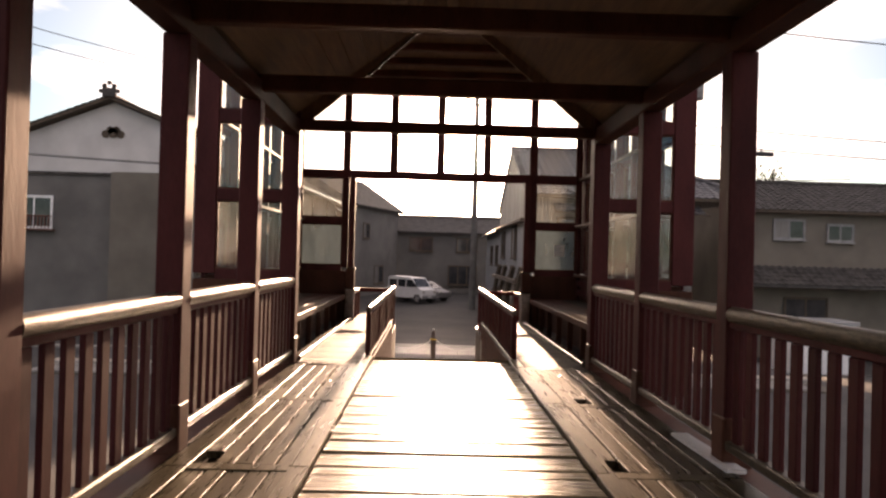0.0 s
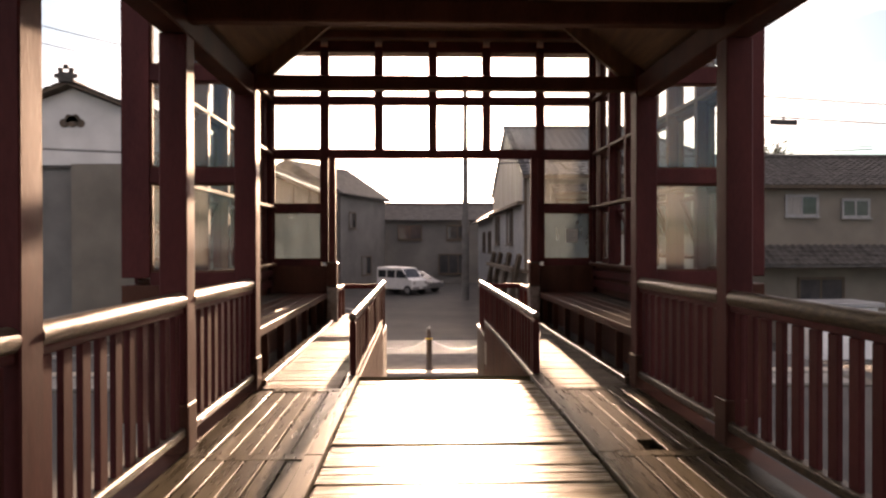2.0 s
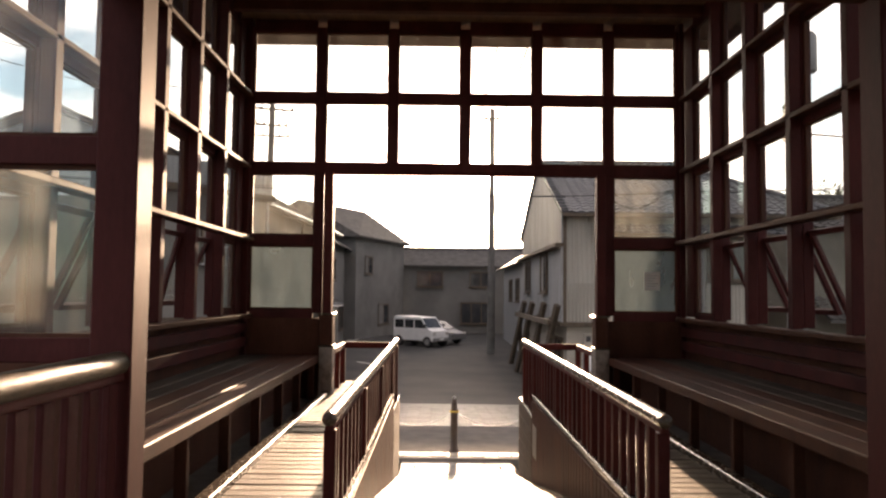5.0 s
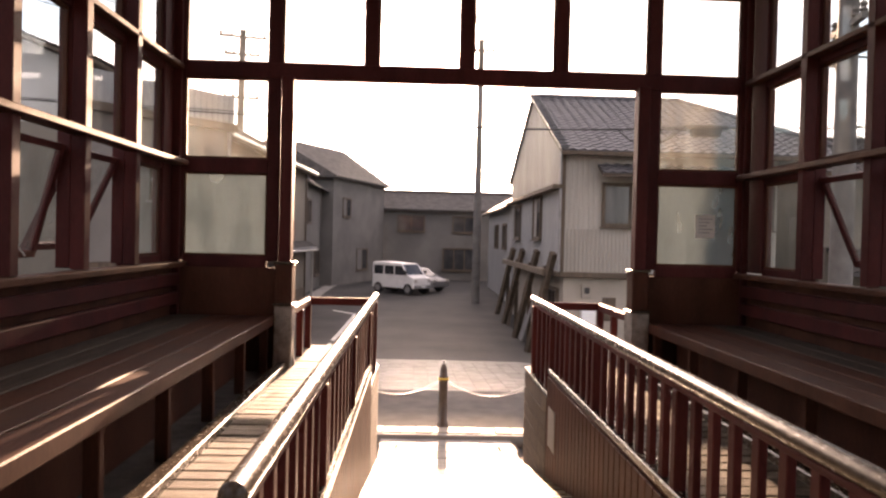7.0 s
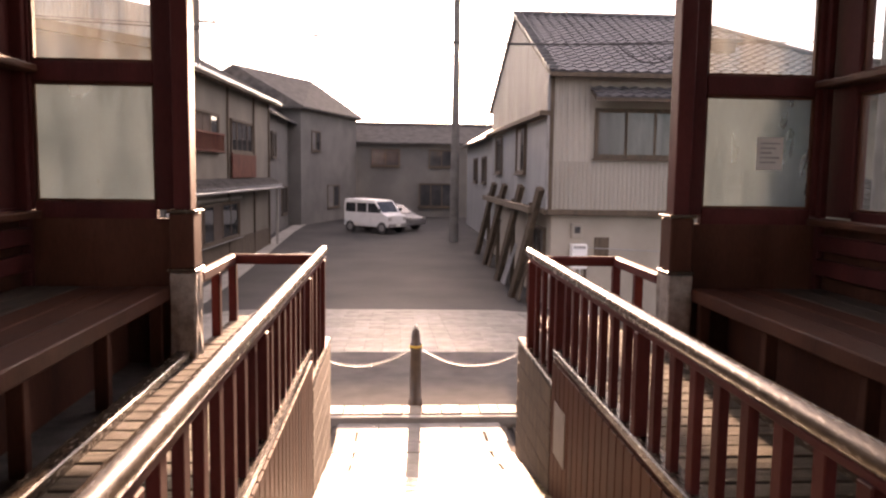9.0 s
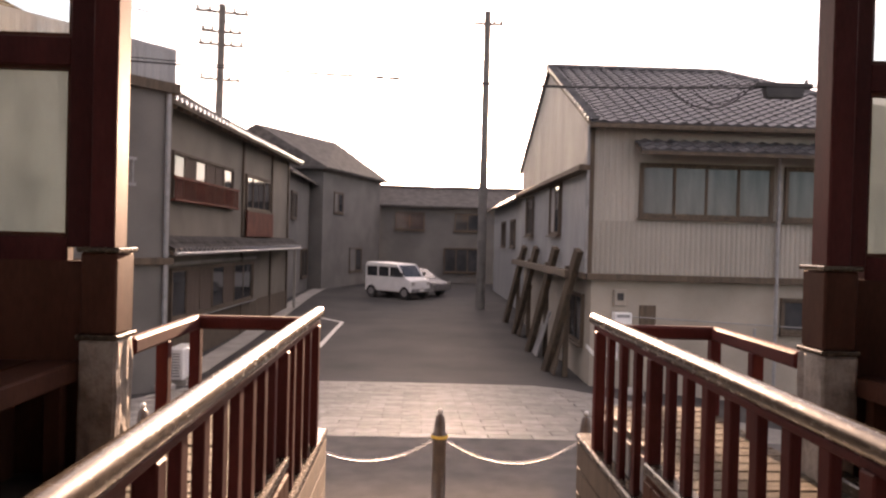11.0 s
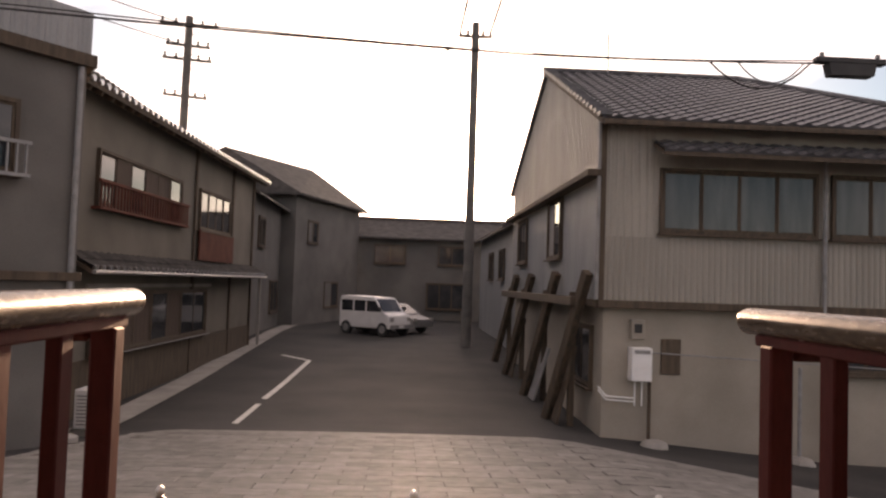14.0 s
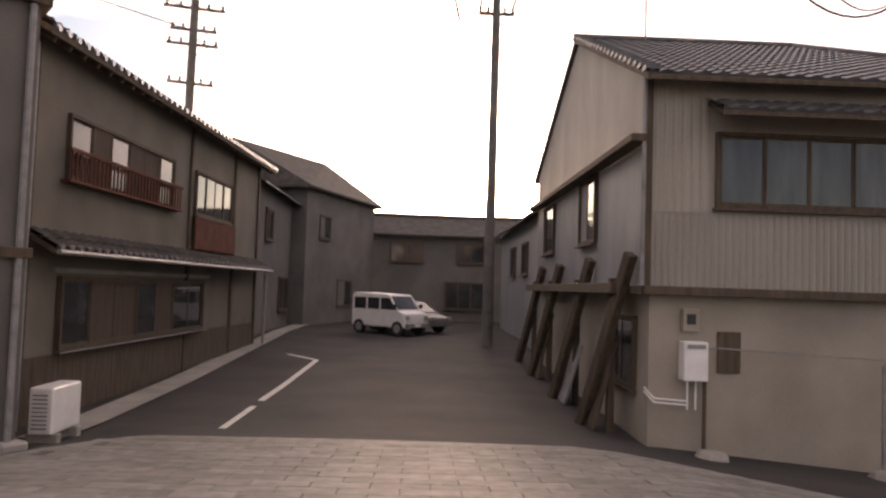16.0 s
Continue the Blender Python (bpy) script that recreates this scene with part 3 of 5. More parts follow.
def build_back_gable():
    bm = bmesh.new()
    e = 0.1
    zt = CEIL_Z
    prism(bm, [(XL, 2.74 + RISE * e), (MID, RIDGE + 0.1), (MID, zt), (XL, zt)], "y", Y0 - 0.03, Y0 + 0.03)
    prism(bm, [(MID, RIDGE + 0.1), (XR, 2.74 + RISE * e), (XR, zt), (MID, zt)], "y", Y0 - 0.03, Y0 + 0.03)
    structure("wall_back_gable", bm, CEIL, "dark boards over the bridge's roof", "wall")


build_back_gable()
structure("ceiling", box(bmesh.new(), PL - 0.15, PR + 0.15, Y0 - 0.1, Y1 + 0.1, CEIL_Z, CEIL_Z + 0.06), CEIL, "dark boarded pavilion ceiling", "ceiling")
for y in np.arange(9.9, 15.2, 0.965):
    structure("trim_ceiling_beam", box(bmesh.new(), PL, PR, y - 0.06, y + 0.06, CEIL_Z - 0.12, CEIL_Z - 0.002, 0.008), DARKRED, "dark ceiling beam of the pavilion", "beam")


def build_pavilion_roof():
    g = thing("roof_pavilion", "dark tiled hipped roof of the pavilion", "roof", kind="structure")
    a, b, c, d, z = PL - 0.8, PR + 0.8, Y0 - 0.8, Y1 + 0.8, CEIL_Z + 0.08
    ym, top = (c + d) / 2, z + 1.5
    for quad in (((a, c, z), (b, c, z), (b - 3.2, ym, top), (a + 3.2, ym, top)), ((b, d, z), (a, d, z), (a + 3.2, ym, top), (b - 3.2, ym, top)),
                 ((a, d, z), (a, c, z), (a + 3.2, ym, top)), ((b, c, z), (b, d, z), (b - 3.2, ym, top))):
        bm = bmesh.new()
        f = bm.faces.new([bm.verts.new(v) for v in quad])
        r = bmesh.ops.extrude_face_region(bm, geom=[f])
        for v in r["geom"]:
            if isinstance(v, bmesh.types.BMVert):
                v.co.z += 0.1
        part("slope", bm, TILE, g)
    bm = bmesh.new()
    for q in ((a, b, c, c + 0.06), (a, b, d - 0.06, d), (a, a + 0.06, c + 0.06, d - 0.06), (b - 0.06, b, c + 0.06, d - 0.06)):
        box(bm, *q, z - 0.15, z + 0.02)
    part("fascia", bm, DARKRED, g)
    boxed("soffit", CEIL, g, a + 0.06, b - 0.06, c + 0.06, d - 0.06, z - 0.015, z)


build_pavilion_roof()

# walkways beside the ramp
walkway = thing("floor_walkways", "slatted plank walkways beside the sunken ramp", "floor", kind="structure")


def build_walkways():
    w = RL - 0.06 - XL
    plank = block_mesh("plank", w - 0.03, 0.135, 0.045, WALKP, 0.005)
    for mirror in (False, True):
        xm = side((XL + RL - 0.06) / 2, mirror)
        y = 9.18
        while y < 16.95:
            piece("plank", plank, walkway, xm, y, random.uniform(-0.004, 0.002), random.uniform(-0.006, 0.006), random.uniform(-0.003, 0.003))
            y += 0.15
        xa, xb = sorted((side(PL, mirror), side(RL - 0.05, mirror)))
        boxed("underlay", JOINT, walkway, xa, xb, Y0, Y1 + 0.02, -0.16, -0.055)
        xa, xb = sorted((side(XL - 0.02, mirror), side(RL - 0.05, mirror)))
        boxed("landing_slab", CONC, walkway, xa, xb, Y1 + 0.02, 17.0, -0.25, -0.055)
        xa, xb = sorted((side(XL - 0.05, mirror), side(XL + 0.05, mirror)))
        boxed("toe_board", RAIL, walkway, xa, xb, Y0 + 0.15, Y1 - 0.15, -0.05, 0.06, bev=0.008)


build_walkways()

# ramp
ramp = thing("floor_ramp", "plank ramp that runs down to the street", "floor", kind="structure")


def build_ramp():
    fall = math.atan2(-1.45, RAMP1 - RAMP0)
    plank = block_mesh("plank", RR - RL - 0.1, 0.165, 0.05, DECK, 0.006)
    y = RAMP0 + 0.09
    while y < 16.05:
        piece("plank", plank, ramp, (RL + RR) / 2, y, ramp_z(y) - 0.005 + random.uniform(-0.004, 0.003), fall)
        y += 0.172
    slab = block_mesh("paving_slab", 0.447, 0.2925, 0.05, SLAB, 0.003)
    for j in range(7):
        y = 16.2 + 0.295 * j
        for i in range(4 if j % 2 == 0 else 5):
            x = RL + 0.27 + 0.45 * i - (0.22 if j % 2 else 0)
            if x > RR - 0.2 or x < RL + 0.1:
                piece("paving_slab", slab, ramp, min(max(x, RL + 0.155), RR - 0.155), y, ramp_z(y), fall if y < 17.1 else 0, s=(0.46, 1, 1))
            else:
                piece("paving_slab", slab, ramp, x, y, ramp_z(y), fall if y < 17.1 else 0)
    bm = bmesh.new()
    prism(bm, [(RAMP0 - 0.1, -0.06), (RAMP1, -1.51), (18.25, -1.51), (18.25, -1.7), (RAMP0 - 0.1, -1.7)], "x", RL - 0.02, RR + 0.02)
    part("ramp_bed", bm, JOINTP, ramp)
    for mirror in (False, True):
        xa, xb = sorted((side(RL - 0.05, mirror), side(RL + 0.03, mirror)))
        n = "east" if mirror else "west"
        wall = structure("wall_ramp_" + n, box(bmesh.new(), xa, xb, RAMP0 - 0.05, 15.5, -1.6, -0.05, 0.006), DARKRED, "dark boarded cheek of the ramp", "wall")
        xc, xd = sorted((side(RL + 0.03, mirror), side(RL + 0.048, mirror)))
        board = mesh_of("board", box(bmesh.new(), 0, xd - xc, 0.006, 0.134, -1.55, -0.075, 0.003), DARKRED)
        y = RAMP0
        while y < 15.4:
            piece("board", board, wall, xc, y, 0)
            y += 0.14
        boxed("coping", RAIL, wall, xa - 0.015, xb + 0.015, RAMP0 - 0.06, 15.5, -0.048, 0.012, bev=0.008)
        stub = structure("wall_stub_" + n, box(bmesh.new(), xa, xb, 15.5, 17.1, -1.6, -0.3, 0.008), DARKRED, "boarded stub wall at the foot of the ramp", "wall")
        h = mesh_of("board", box(bmesh.new(), 0, xd - xc, 15.52, 17.08, 0.006, 0.174, 0.003), TIMBER)
        for k in range(7):
            piece("board", h, stub, xc, 0, -1.55 + 0.178 * k)
        boxed("coping", RAIL, stub, xa - 0.02, xb + 0.02, 15.46, 17.12, -0.3, -0.25, bev=0.01)
    part("panel", box(bmesh.new(), RR - 0.055, RR - 0.05, 15.0, 15.35, -0.75, -0.35), CONC, bpy.data.objects["wall_ramp_east"], "pale notice plate")


build_ramp()


def build_ramp_rail(mirror):
    x = side(RL, mirror)
    g = thing("ramp_railing", "red-brown low railing along the ramp with a shiny round handrail", "railing", (x, 0, 0), "ramp railings")
    z, r0 = 0.612, 0.042
    r = rod(bmesh.new(), (0, 9.78, z), (0, 16.84, z), r0, seg=18)
    for y in (9.78, 16.84):
        bmesh.ops.create_uvsphere(r, u_segments=18, v_segments=8, radius=r0, matrix=Matrix.Translation((0, y, z)) @ Matrix.Diagonal((1, 0.7, 1, 1)))
    part("handrail", r, RAIL, g, "round handrail worn shiny", smooth=True)
    boxed("top_rail", RED, g, -0.024, 0.024, 9.78, 16.76, 0.542, 0.575, bev=0.005)
    slat = mesh_of("slat", box(bmesh.new(), -0.02, 0.02, -0.033, 0.033, 0.0, 0.547, 0.004), RED)
    slat_low = mesh_of("slat", box(bmesh.new(), -0.02, 0.02, -0.033, 0.033, -0.26, 0.547, 0.004), RED)
    post = mesh_of("rail_post", box(bmesh.new(), -0.035, 0.035, -0.035, 0.035, 0.0, 0.547, 0.006), RED)
    post_low = mesh_of("rail_post", box(bmesh.new(), -0.035, 0.035, -0.035, 0.035, -0.27, 0.547, 0.006), RED)
    ys = [9.84 + 0.2345 * k for k in range(24)] + [15.49 + 0.295 * k for k in range(5)]
    for k, y in enumerate(ys):
        low, heavy = y > 15.5, k in (0, 8, 16, 24, 28)
        piece("rail_post" if heavy else "slat", (post_low if low else post) if heavy else (slat_low if low else slat), g, 0, y, 0)
    # guard round the outer landing
    o = thing("landing_railing", "red-brown low railing round the outer landing", "railing", (0, 0, 0), "landing railings")
    xo = side(XL + 0.05, mirror)
    part("cross_rail", bar(bmesh.new(), (side(RL - 0.04, mirror), 16.68, 0.55), (xo, 16.68, 0.55), 0.07, 0.09, 0.015), RED, o)
    part("side_rail", bar(bmesh.new(), (xo, 16.71, 0.55), (xo, Y1 + 0.12, 0.55), 0.07, 0.09, 0.015), RED, o)
    for y in (16.68, 16.05):
        boxed("rail_post", RED, o, xo - 0.035, xo + 0.035, y - 0.035, y + 0.035, -0.05, 0.51, bev=0.005)


for mirror in (False, True):
    build_ramp_rail(mirror)


def build_bench(mirror):
    s = -1 if mirror else 1
    g = thing("bench", "long built-in bench with a grey board seat along the side windows", "bench", (side(-1.7, mirror), 0, 0), "wall benches")
    for k in range(5):
        xa, xb = sorted((-s * (0.01 + 0.2 * k), -s * (0.2 + 0.2 * k)))
        boxed("seat_board", SEAT if k > 2 else DARKRED, g, xa, xb, 9.25, 15.3, 0.47, 0.51, bev=0.006)
    boxed("front_rail", DARKRED, g, *sorted((s * 0.012, -s * 0.03)), 9.25, 15.3, 0.42, 0.515, bev=0.008)
    leg = mesh_of("leg", box(bmesh.new(), -0.04, 0.04, -0.03, 0.03, -0.05, 0.44, 0.005), DARKRED)
    for k in range(7):
        piece("leg", leg, g, -s * 0.08, 9.35 + k * 0.98, 0)
    boxed("back_panel", DARKRED, g, *sorted((-s * 0.3, -s * 0.32)), 9.25, 15.3, -0.05, 0.46)
    for z in (0.62, 0.8):
        boxed("back_rail", RED, g, *sorted((-s * 0.93, -s * 1.0)), 9.25, 15.3, z, z + 0.12, bev=0.01)


for mirror in (False, True):
    build_bench(mirror)

# ---- street in front of the ramp ----


def build_kerb():
    k = thing("kerb", "low dark kerb topped with pale edging bricks", "kerb", kind="structure")
    boxed("kerb_stone", CONC, k, -9.0, 9.5, 18.2, 18.3, -1.75, -1.41, bev=0.012)
    me = block_mesh("brick", 0.215, 0.3, 0.07, BRICK, 0.006)
    for i in range(82):
        piece("brick", me, k, -8.9 + 0.225 * i, 18.46, -1.4 + 0.003 * math.sin(i * 2.3))
    boxed("bedding", JOINT, k, -9.0, 9.5, 18.3, 18.7, -1.75, -1.46)
    structure("planting_bed", box(bmesh.new(), -9.0, 9.5, 18.7, 21.6, -1.7, -1.475, 0.01), SOIL, "dark gravel strip behind the kerb", "gravel")
    # level paving beside the foot of the ramp
    p = thing("pavement_forecourt", "pale paved strip at the foot of the ramp", "pavement", kind="structure")
    boxed("bedding", JOINTP, p, -9.0, RL - 0.1, 17.1, 18.2, -1.75, -1.52)
    boxed("bedding", JOINTP, p, RR + 0.1, 9.5, 17.1, 18.2, -1.75, -1.52)
    slab = block_mesh("paving_slab", 0.443, 0.289, 0.05, SLAB, 0.004)
    for j in range(4):
        for i in range(19):
            for x in (RL - 0.36 - 0.45 * i, RR + 0.36 + 0.45 * i):
                if abs(x) < 9:
                    piece("paving_slab", slab, p, x, 17.26 + 0.295 * j, -1.475)


build_kerb()


def build_bollards():
    xs = (-4.05, -2.65, -1.25, 0.15, 1.55, 2.95, 4.35)
    for i, x in enumerate(xs):
        b = thing("bollard", "dark metal bollard with a ball top on the edging bricks", "bollard", (x, 18.82, -1.475), "bollards")
        part("post", lathe(bmesh.new(), 0, 0, ((0.08, -0.06), (0.085, 0.02), (0.085, 0.08), (0.068, 0.1), (0.062, 0.7), (0.075, 0.72), (0.075, 0.76), (0.055, 0.78), (0.052, 0.86), (0.04, 0.93), (0.012, 0.955))), BRONZE, b, smooth=True)
        part("band", lathe(bmesh.new(), 0, 0, ((0.0775, 0.725), (0.08, 0.73), (0.08, 0.75), (0.0775, 0.755))), YELLOW, b, "worn yellow band", smooth=True)
        part("finial", lathe(bmesh.new(), 0, 0, ((0.006, 0.95), (0.022, 0.962), (0.026, 0.98), (0.018, 1.0), (0.004, 1.008))), CHROME, b, "small bright knob", smooth=True)
        if i:
            c = thing("chain", "slack galvanised chain between two bollards", "chain", (xs[i - 1], 18.82, -1.475 + 0.7), "bollard chains")
            bm = bmesh.new()
            n = 40
            for k in range(n):
                u = (k + 0.5) / n
                cx, cz = 0.07 + u * 1.26, -0.2 * (1 - (2 * u - 1) ** 2)
                dz = 0.2 * 4 * (2 * u - 1) / 1.26 * 0.5
                rot = Matrix.Translation((cx, 0, cz)) @ pose(0, 0, 0, 0, -math.degrees(math.atan(dz * 2 * 0.5)), 0) @ pose(0, 0, 0, 90 if k % 2 else 0)
                ring = []
                for q in range(8):
                    a = 6.28319 * q / 8
                    cen = Vector((0.021 * math.cos(a), 0.012 * math.sin(a), 0))
                    ring.append([bm.verts.new(rot @ (cen + Vector((0.004 * math.cos(a) * cu, 0.004 * math.sin(a) * cu, 0.004 * su)))) for cu, su in ((1, 0), (-0.5, 0.87), (-0.5, -0.87))])
                for q in range(8):
                    for w in range(3):
                        bm.faces.new((ring[q][w], ring[(q + 1) % 8][w], ring[(q + 1) % 8][(w + 1) % 3], ring[q][(w + 1) % 3]))
            part("links", bm, CHROME, c)


build_bollards()


def road_line(x0, y0, x1, y1, w, name="road_line"):
    bm = bmesh.new()
    n = 8
    d = (Vector((x1, y1)) - Vector((x0, y0))).normalized()
    s = Vector((-d.y, d.x)) * w / 2
    prev = None
    for k in range(n + 1):
        p = Vector((x0, y0)).lerp(Vector((x1, y1)), k / n)
        row = [bm.verts.new((q.x, q.y, ground_z(q.x, q.y) + 0.006)) for q in (p - s, p + s)]
        if prev:
            bm.faces.new((prev[0], prev[1], row[1], row[0]))
        prev = row
    structure(name, bm, PAINT, "worn white paint line on the asphalt", "road line")


road_line(-2.85, 28.0, -2.8, 30.3, 0.12)
road_line(-2.8, 30.9, -2.62, 37.2, 0.14)
road_line(-2.62, 37.2, -3.6, 38.3, 0.14)
sheet("road_gutter", [-5.3, -4.7], list(np.arange(27, 60, 1.5)), CONC, 0.03, "grey concrete gutter along the houses", "gutter")



def build_plaza_rim():
    bm = bmesh.new()
    rows = []
    for k in range(201):
        x = -15 + 0.15 * k
        y = plaza_edge(x)
        z = ground_z(x, y)
        rows.append([bm.verts.new(p) for p in ((x, y - 0.34, z - 0.1), (x, y - 0.34, z + 0.055), (x, y + 0.02, z + 0.05), (x, y + 0.05, z - 0.1))])
    for a, b in zip(rows, rows[1:]):
        for q in range(3):
            bm.faces.new((a[q], a[q + 1], b[q + 1], b[q]))
    structure("kerb_plaza", bm, SLAB, "curved pale kerb band round the paved square", "kerb")


build_plaza_rim()

# ---- houses ----


def roof_tiles(origin, u, v, width, length, inside=None, tile=0.29):
    """Courses of curved tiles on a slope: u along the eave, v up the slope."""
    u, v = Vector(u).normalized(), Vector(v).normalized()
    nrm = u.cross(v)
    nrm = nrm if nrm.z > 0 else -nrm
    o = Vector(origin)
    bm = bmesh.new()
    wave = ((0.0, 0.045), (0.12, 0.03), (0.35, 0.004), (0.6, 0.004), (0.85, 0.035), (1.0, 0.045))
    for j in range(int(length / tile) + 1):
        for i in range(int(width / tile) + 1):
            a, b = i * tile, j * tile
            if inside and not inside(a + tile / 2, b + tile / 2):
                continue
            rows = []
            for vv, up, dn in ((b, 0.03, 0.0), (b, 0.03, 1.0), (b + tile * 1.05, 0.0, 1.0)):
                rows.append([bm.verts.new(o + u * (a + w * tile) + v * vv + nrm * ((h + up) * dn)) for w, h in wave])
            for r0, r1 in zip(rows, rows[1:]):
                for k in range(len(wave) - 1):
                    bm.faces.new((r0[k], r0[k + 1], r1[k + 1], r1[k]))
    return bm


def slope(corners, t=0.1):
    bm = bmesh.new()
    f = bm.faces.new([bm.verts.new(c) for c in corners])
    r = bmesh.ops.extrude_face_region(bm, geom=[f])
    for v in r["geom"]:
        if isinstance(v, bmesh.types.BMVert):
            v.co.z -= t
    return bm


def ribbed(bm, p, q, z0, z1, pitch, depth, outward, top=None):
    """Upright ribs on a wall from p to q (plan points); top(s): the height at the share s of the way."""
    p, q, o = Vector(p), Vector(q), Vector(outward)
    n = int((q - p).length / pitch)
    for k in range(n):
        pts = [p + (q - p) * ((k + f) / n) for f in (0.1, 0.3, 0.7, 0.9)]
        ins = (0.0, depth, depth, 0.0)
        zt = z1 if top is None else top((k + 0.5) / n)
        lo = [bm.verts.new((*(a + o * d), z0)) for a, d in zip(pts, ins)]
        hi = [bm.verts.new((*(a + o * d), zt)) for a, d in zip(pts, ins)]
        for i in range(3):
            bm.faces.new((lo[i], lo[i + 1], hi[i + 1], hi[i]))
    return bm


def house_window(parent, m, w, h, panes, frame_mat, pane_mat, curtain=False, name="window", depth=0.07, drawn=()):
    """A framed window whose lower left corner lies at m; x along the wall, y into the wall."""
    g = new(name)
    g.parent = parent
    g.matrix_basis = m
    bm = bmesh.new()
    f = 0.06
    box(bm, 0, w, -depth, 0.02, 0, f)
    box(bm, 0, w, -depth, 0.02, h - f, h)
    box(bm, 0, f, -depth, 0.02, f, h - f)
    box(bm, w - f, w, -depth, 0.02, f, h - f)
    part("frame", bm, frame_mat, g)
    part("sill", box(bmesh.new(), -0.04, w + 0.04, -depth - 0.06, 0.0, -0.04, -0.002), frame_mat, g)
    pw = (w - 2 * f) / panes
    for k in range(panes):
        a = f + k * pw
        off = -0.02 if k % 2 else -0.005
        bm = bmesh.new()
        for q in ((a, a + 0.035, f, h - f), (a + pw - 0.035, a + pw, f, h - f), (a + 0.035, a + pw - 0.035, f, f + 0.04), (a + 0.035, a + pw - 0.035, h - f - 0.04, h - f)):
            box(bm, q[0], q[1], off - 0.025, off, q[2], q[3])
        part("sash", bm, frame_mat, g)
        part("pane", box(bmesh.new(), a + 0.034, a + pw - 0.034, off - 0.014, off - 0.008, f + 0.039, h - f - 0.039), BROWNC if k in drawn else pane_mat if not (curtain and k % 3 == 0) else CURTAIN, g)
    return g


def build_east_house():
    g = thing("house", "two-storey corner house with metal siding, cream ground floor and tiled roof", "house")
    x0, x1, y0, y1 = 3.62, 9.5, 28.06, 39.0
    pk_y, pk_z, ev_z = 33.6, 6.1, 3.86
    bm = box(bmesh.new(), x0 + 0.1, x1 - 0.1, y0 + 0.12, y1 - 0.1, -3.0, 0.44)
    part("ground_floor", bm, CREAM, g, "cream mortar ground floor wall")
    bm = bmesh.new()
    prism(bm, [(y0, 0.46), (y1, 0.46), (y1, ev_z), (pk_y, pk_z), (y0, ev_z)], "x", x0, x0 + 0.15)
    part("gable_wall", bm, SIDING, g)
    boxed("front_wall", SIDING, g, x0 + 0.15, x1, y0, y0 + 0.15, 0.46, ev_z)
    boxed("side_wall", SIDING, g, x1 - 0.15, x1, y0 + 0.15, y1, 0.46, ev_z)
    boxed("floor_edge", SIDING, g, x0 + 0.15, x1 - 0.15, y0 + 0.15, y1, 0.4, 0.5)
    # upright ribs on both faces
    def gable(s):
        y = y0 + s * (y1 - y0)
        return (ev_z + (y - y0) / (pk_y - y0) * (pk_z - ev_z) if y < pk_y else pk_z - (y - pk_y) / (y1 - pk_y) * (pk_z - ev_z)) - 0.03
    part("corrugation", ribbed(bmesh.new(), (x0, y0), (x0, y1), 2.95, 6, 0.12, 0.03, (-1, 0), gable), SIDING, g, "corrugated gable cladding")
    part("corrugation", ribbed(bmesh.new(), (x0, y0), (x0, y1), 0.5, 2.72, 0.14, 0.02, (-1, 0)), SIDINGB, g, "grey corrugated cladding")
    part("corrugation", ribbed(bmesh.new(), (x0, y0), (x1, y0), 0.5, 1.66, 0.11, 0.02, (0, -1)), SIDING, g, "narrow ribbed siding under the windows")
    part("corrugation", ribbed(bmesh.new(), (x0, y0), (4.6, y0), 1.66, 3.8, 0.14, 0.015, (0, -1)), SIDING, g)
    boxed("band", TIMBER, g, x0 - 0.3, x0 - 0.035, y0 - 0.1, y1, 2.74, 2.86, bev=0.01, label="dark sheet band between the storeys")
    boxed("skirt", TIMBER, g, x0 - 0.06, x1 + 0.06, y0 - 0.12, y0 - 0.025, 0.36, 0.5, bev=0.01, label="dark board under the overhanging upper floor")
    boxed("skirt", TIMBER, g, x0 - 0.12, x0 - 0.025, y0 - 0.02, y1, 0.36, 0.5, bev=0.01)
    boxed("corner_trim", TIMBER, g, x0 - 0.05, x0 + 0.06, y0 - 0.05, y0 + 0.01, 0.5, 3.8, bev=0.01)
    part("downpipe", rod(bmesh.new(), (x0 - 0.08, y0 - 0.06, 0.5), (x0 - 0.08, y0 - 0.06, 3.75), 0.035, seg=8), METAL, g)
    part("downpipe", rod(bmesh.new(), (7.75, y0 - 0.1, -2.3), (7.75, y0 - 0.1, 3.2), 0.04, seg=8), METAL, g)
    # roof
    e = 0.35
    A, B, R0, R1 = (x0 - 0.12, y0 - e, ev_z - 0.12), (x1 + 2.3, y0 - e, ev_z - 0.12), (x0 - 0.12, pk_y, pk_z + 0.12), (8.6, pk_y, pk_z + 0.12)
    part("roof_slope", slope((A, B, R1, R0)), TIMBER, g)
    part("roof_slope", slope((R0, R1, (x1 + 0.6, y1 + e, ev_z - 0.12), (x0 - 0.12, y1 + e, ev_z - 0.12))), TILE, g)
    part("roof_slope", slope((B, (x1 + 0.6, y1 + e, ev_z - 0.12), R1)), TILE, g)
    vv = Vector(R0) - Vector(A)
    L, W = vv.length, B[0] - A[0]
    t = part("tiles", roof_tiles(Vector(A) + Vector((0, 0, 0.004)), (1, 0, 0), vv, W, L, lambda a, b: a < (R1[0] - A[0]) + (B[0] - R1[0]) * (1 - b / L)), TILE, g, "curved dark roof tiles")
    t["kind"] = "stuff"
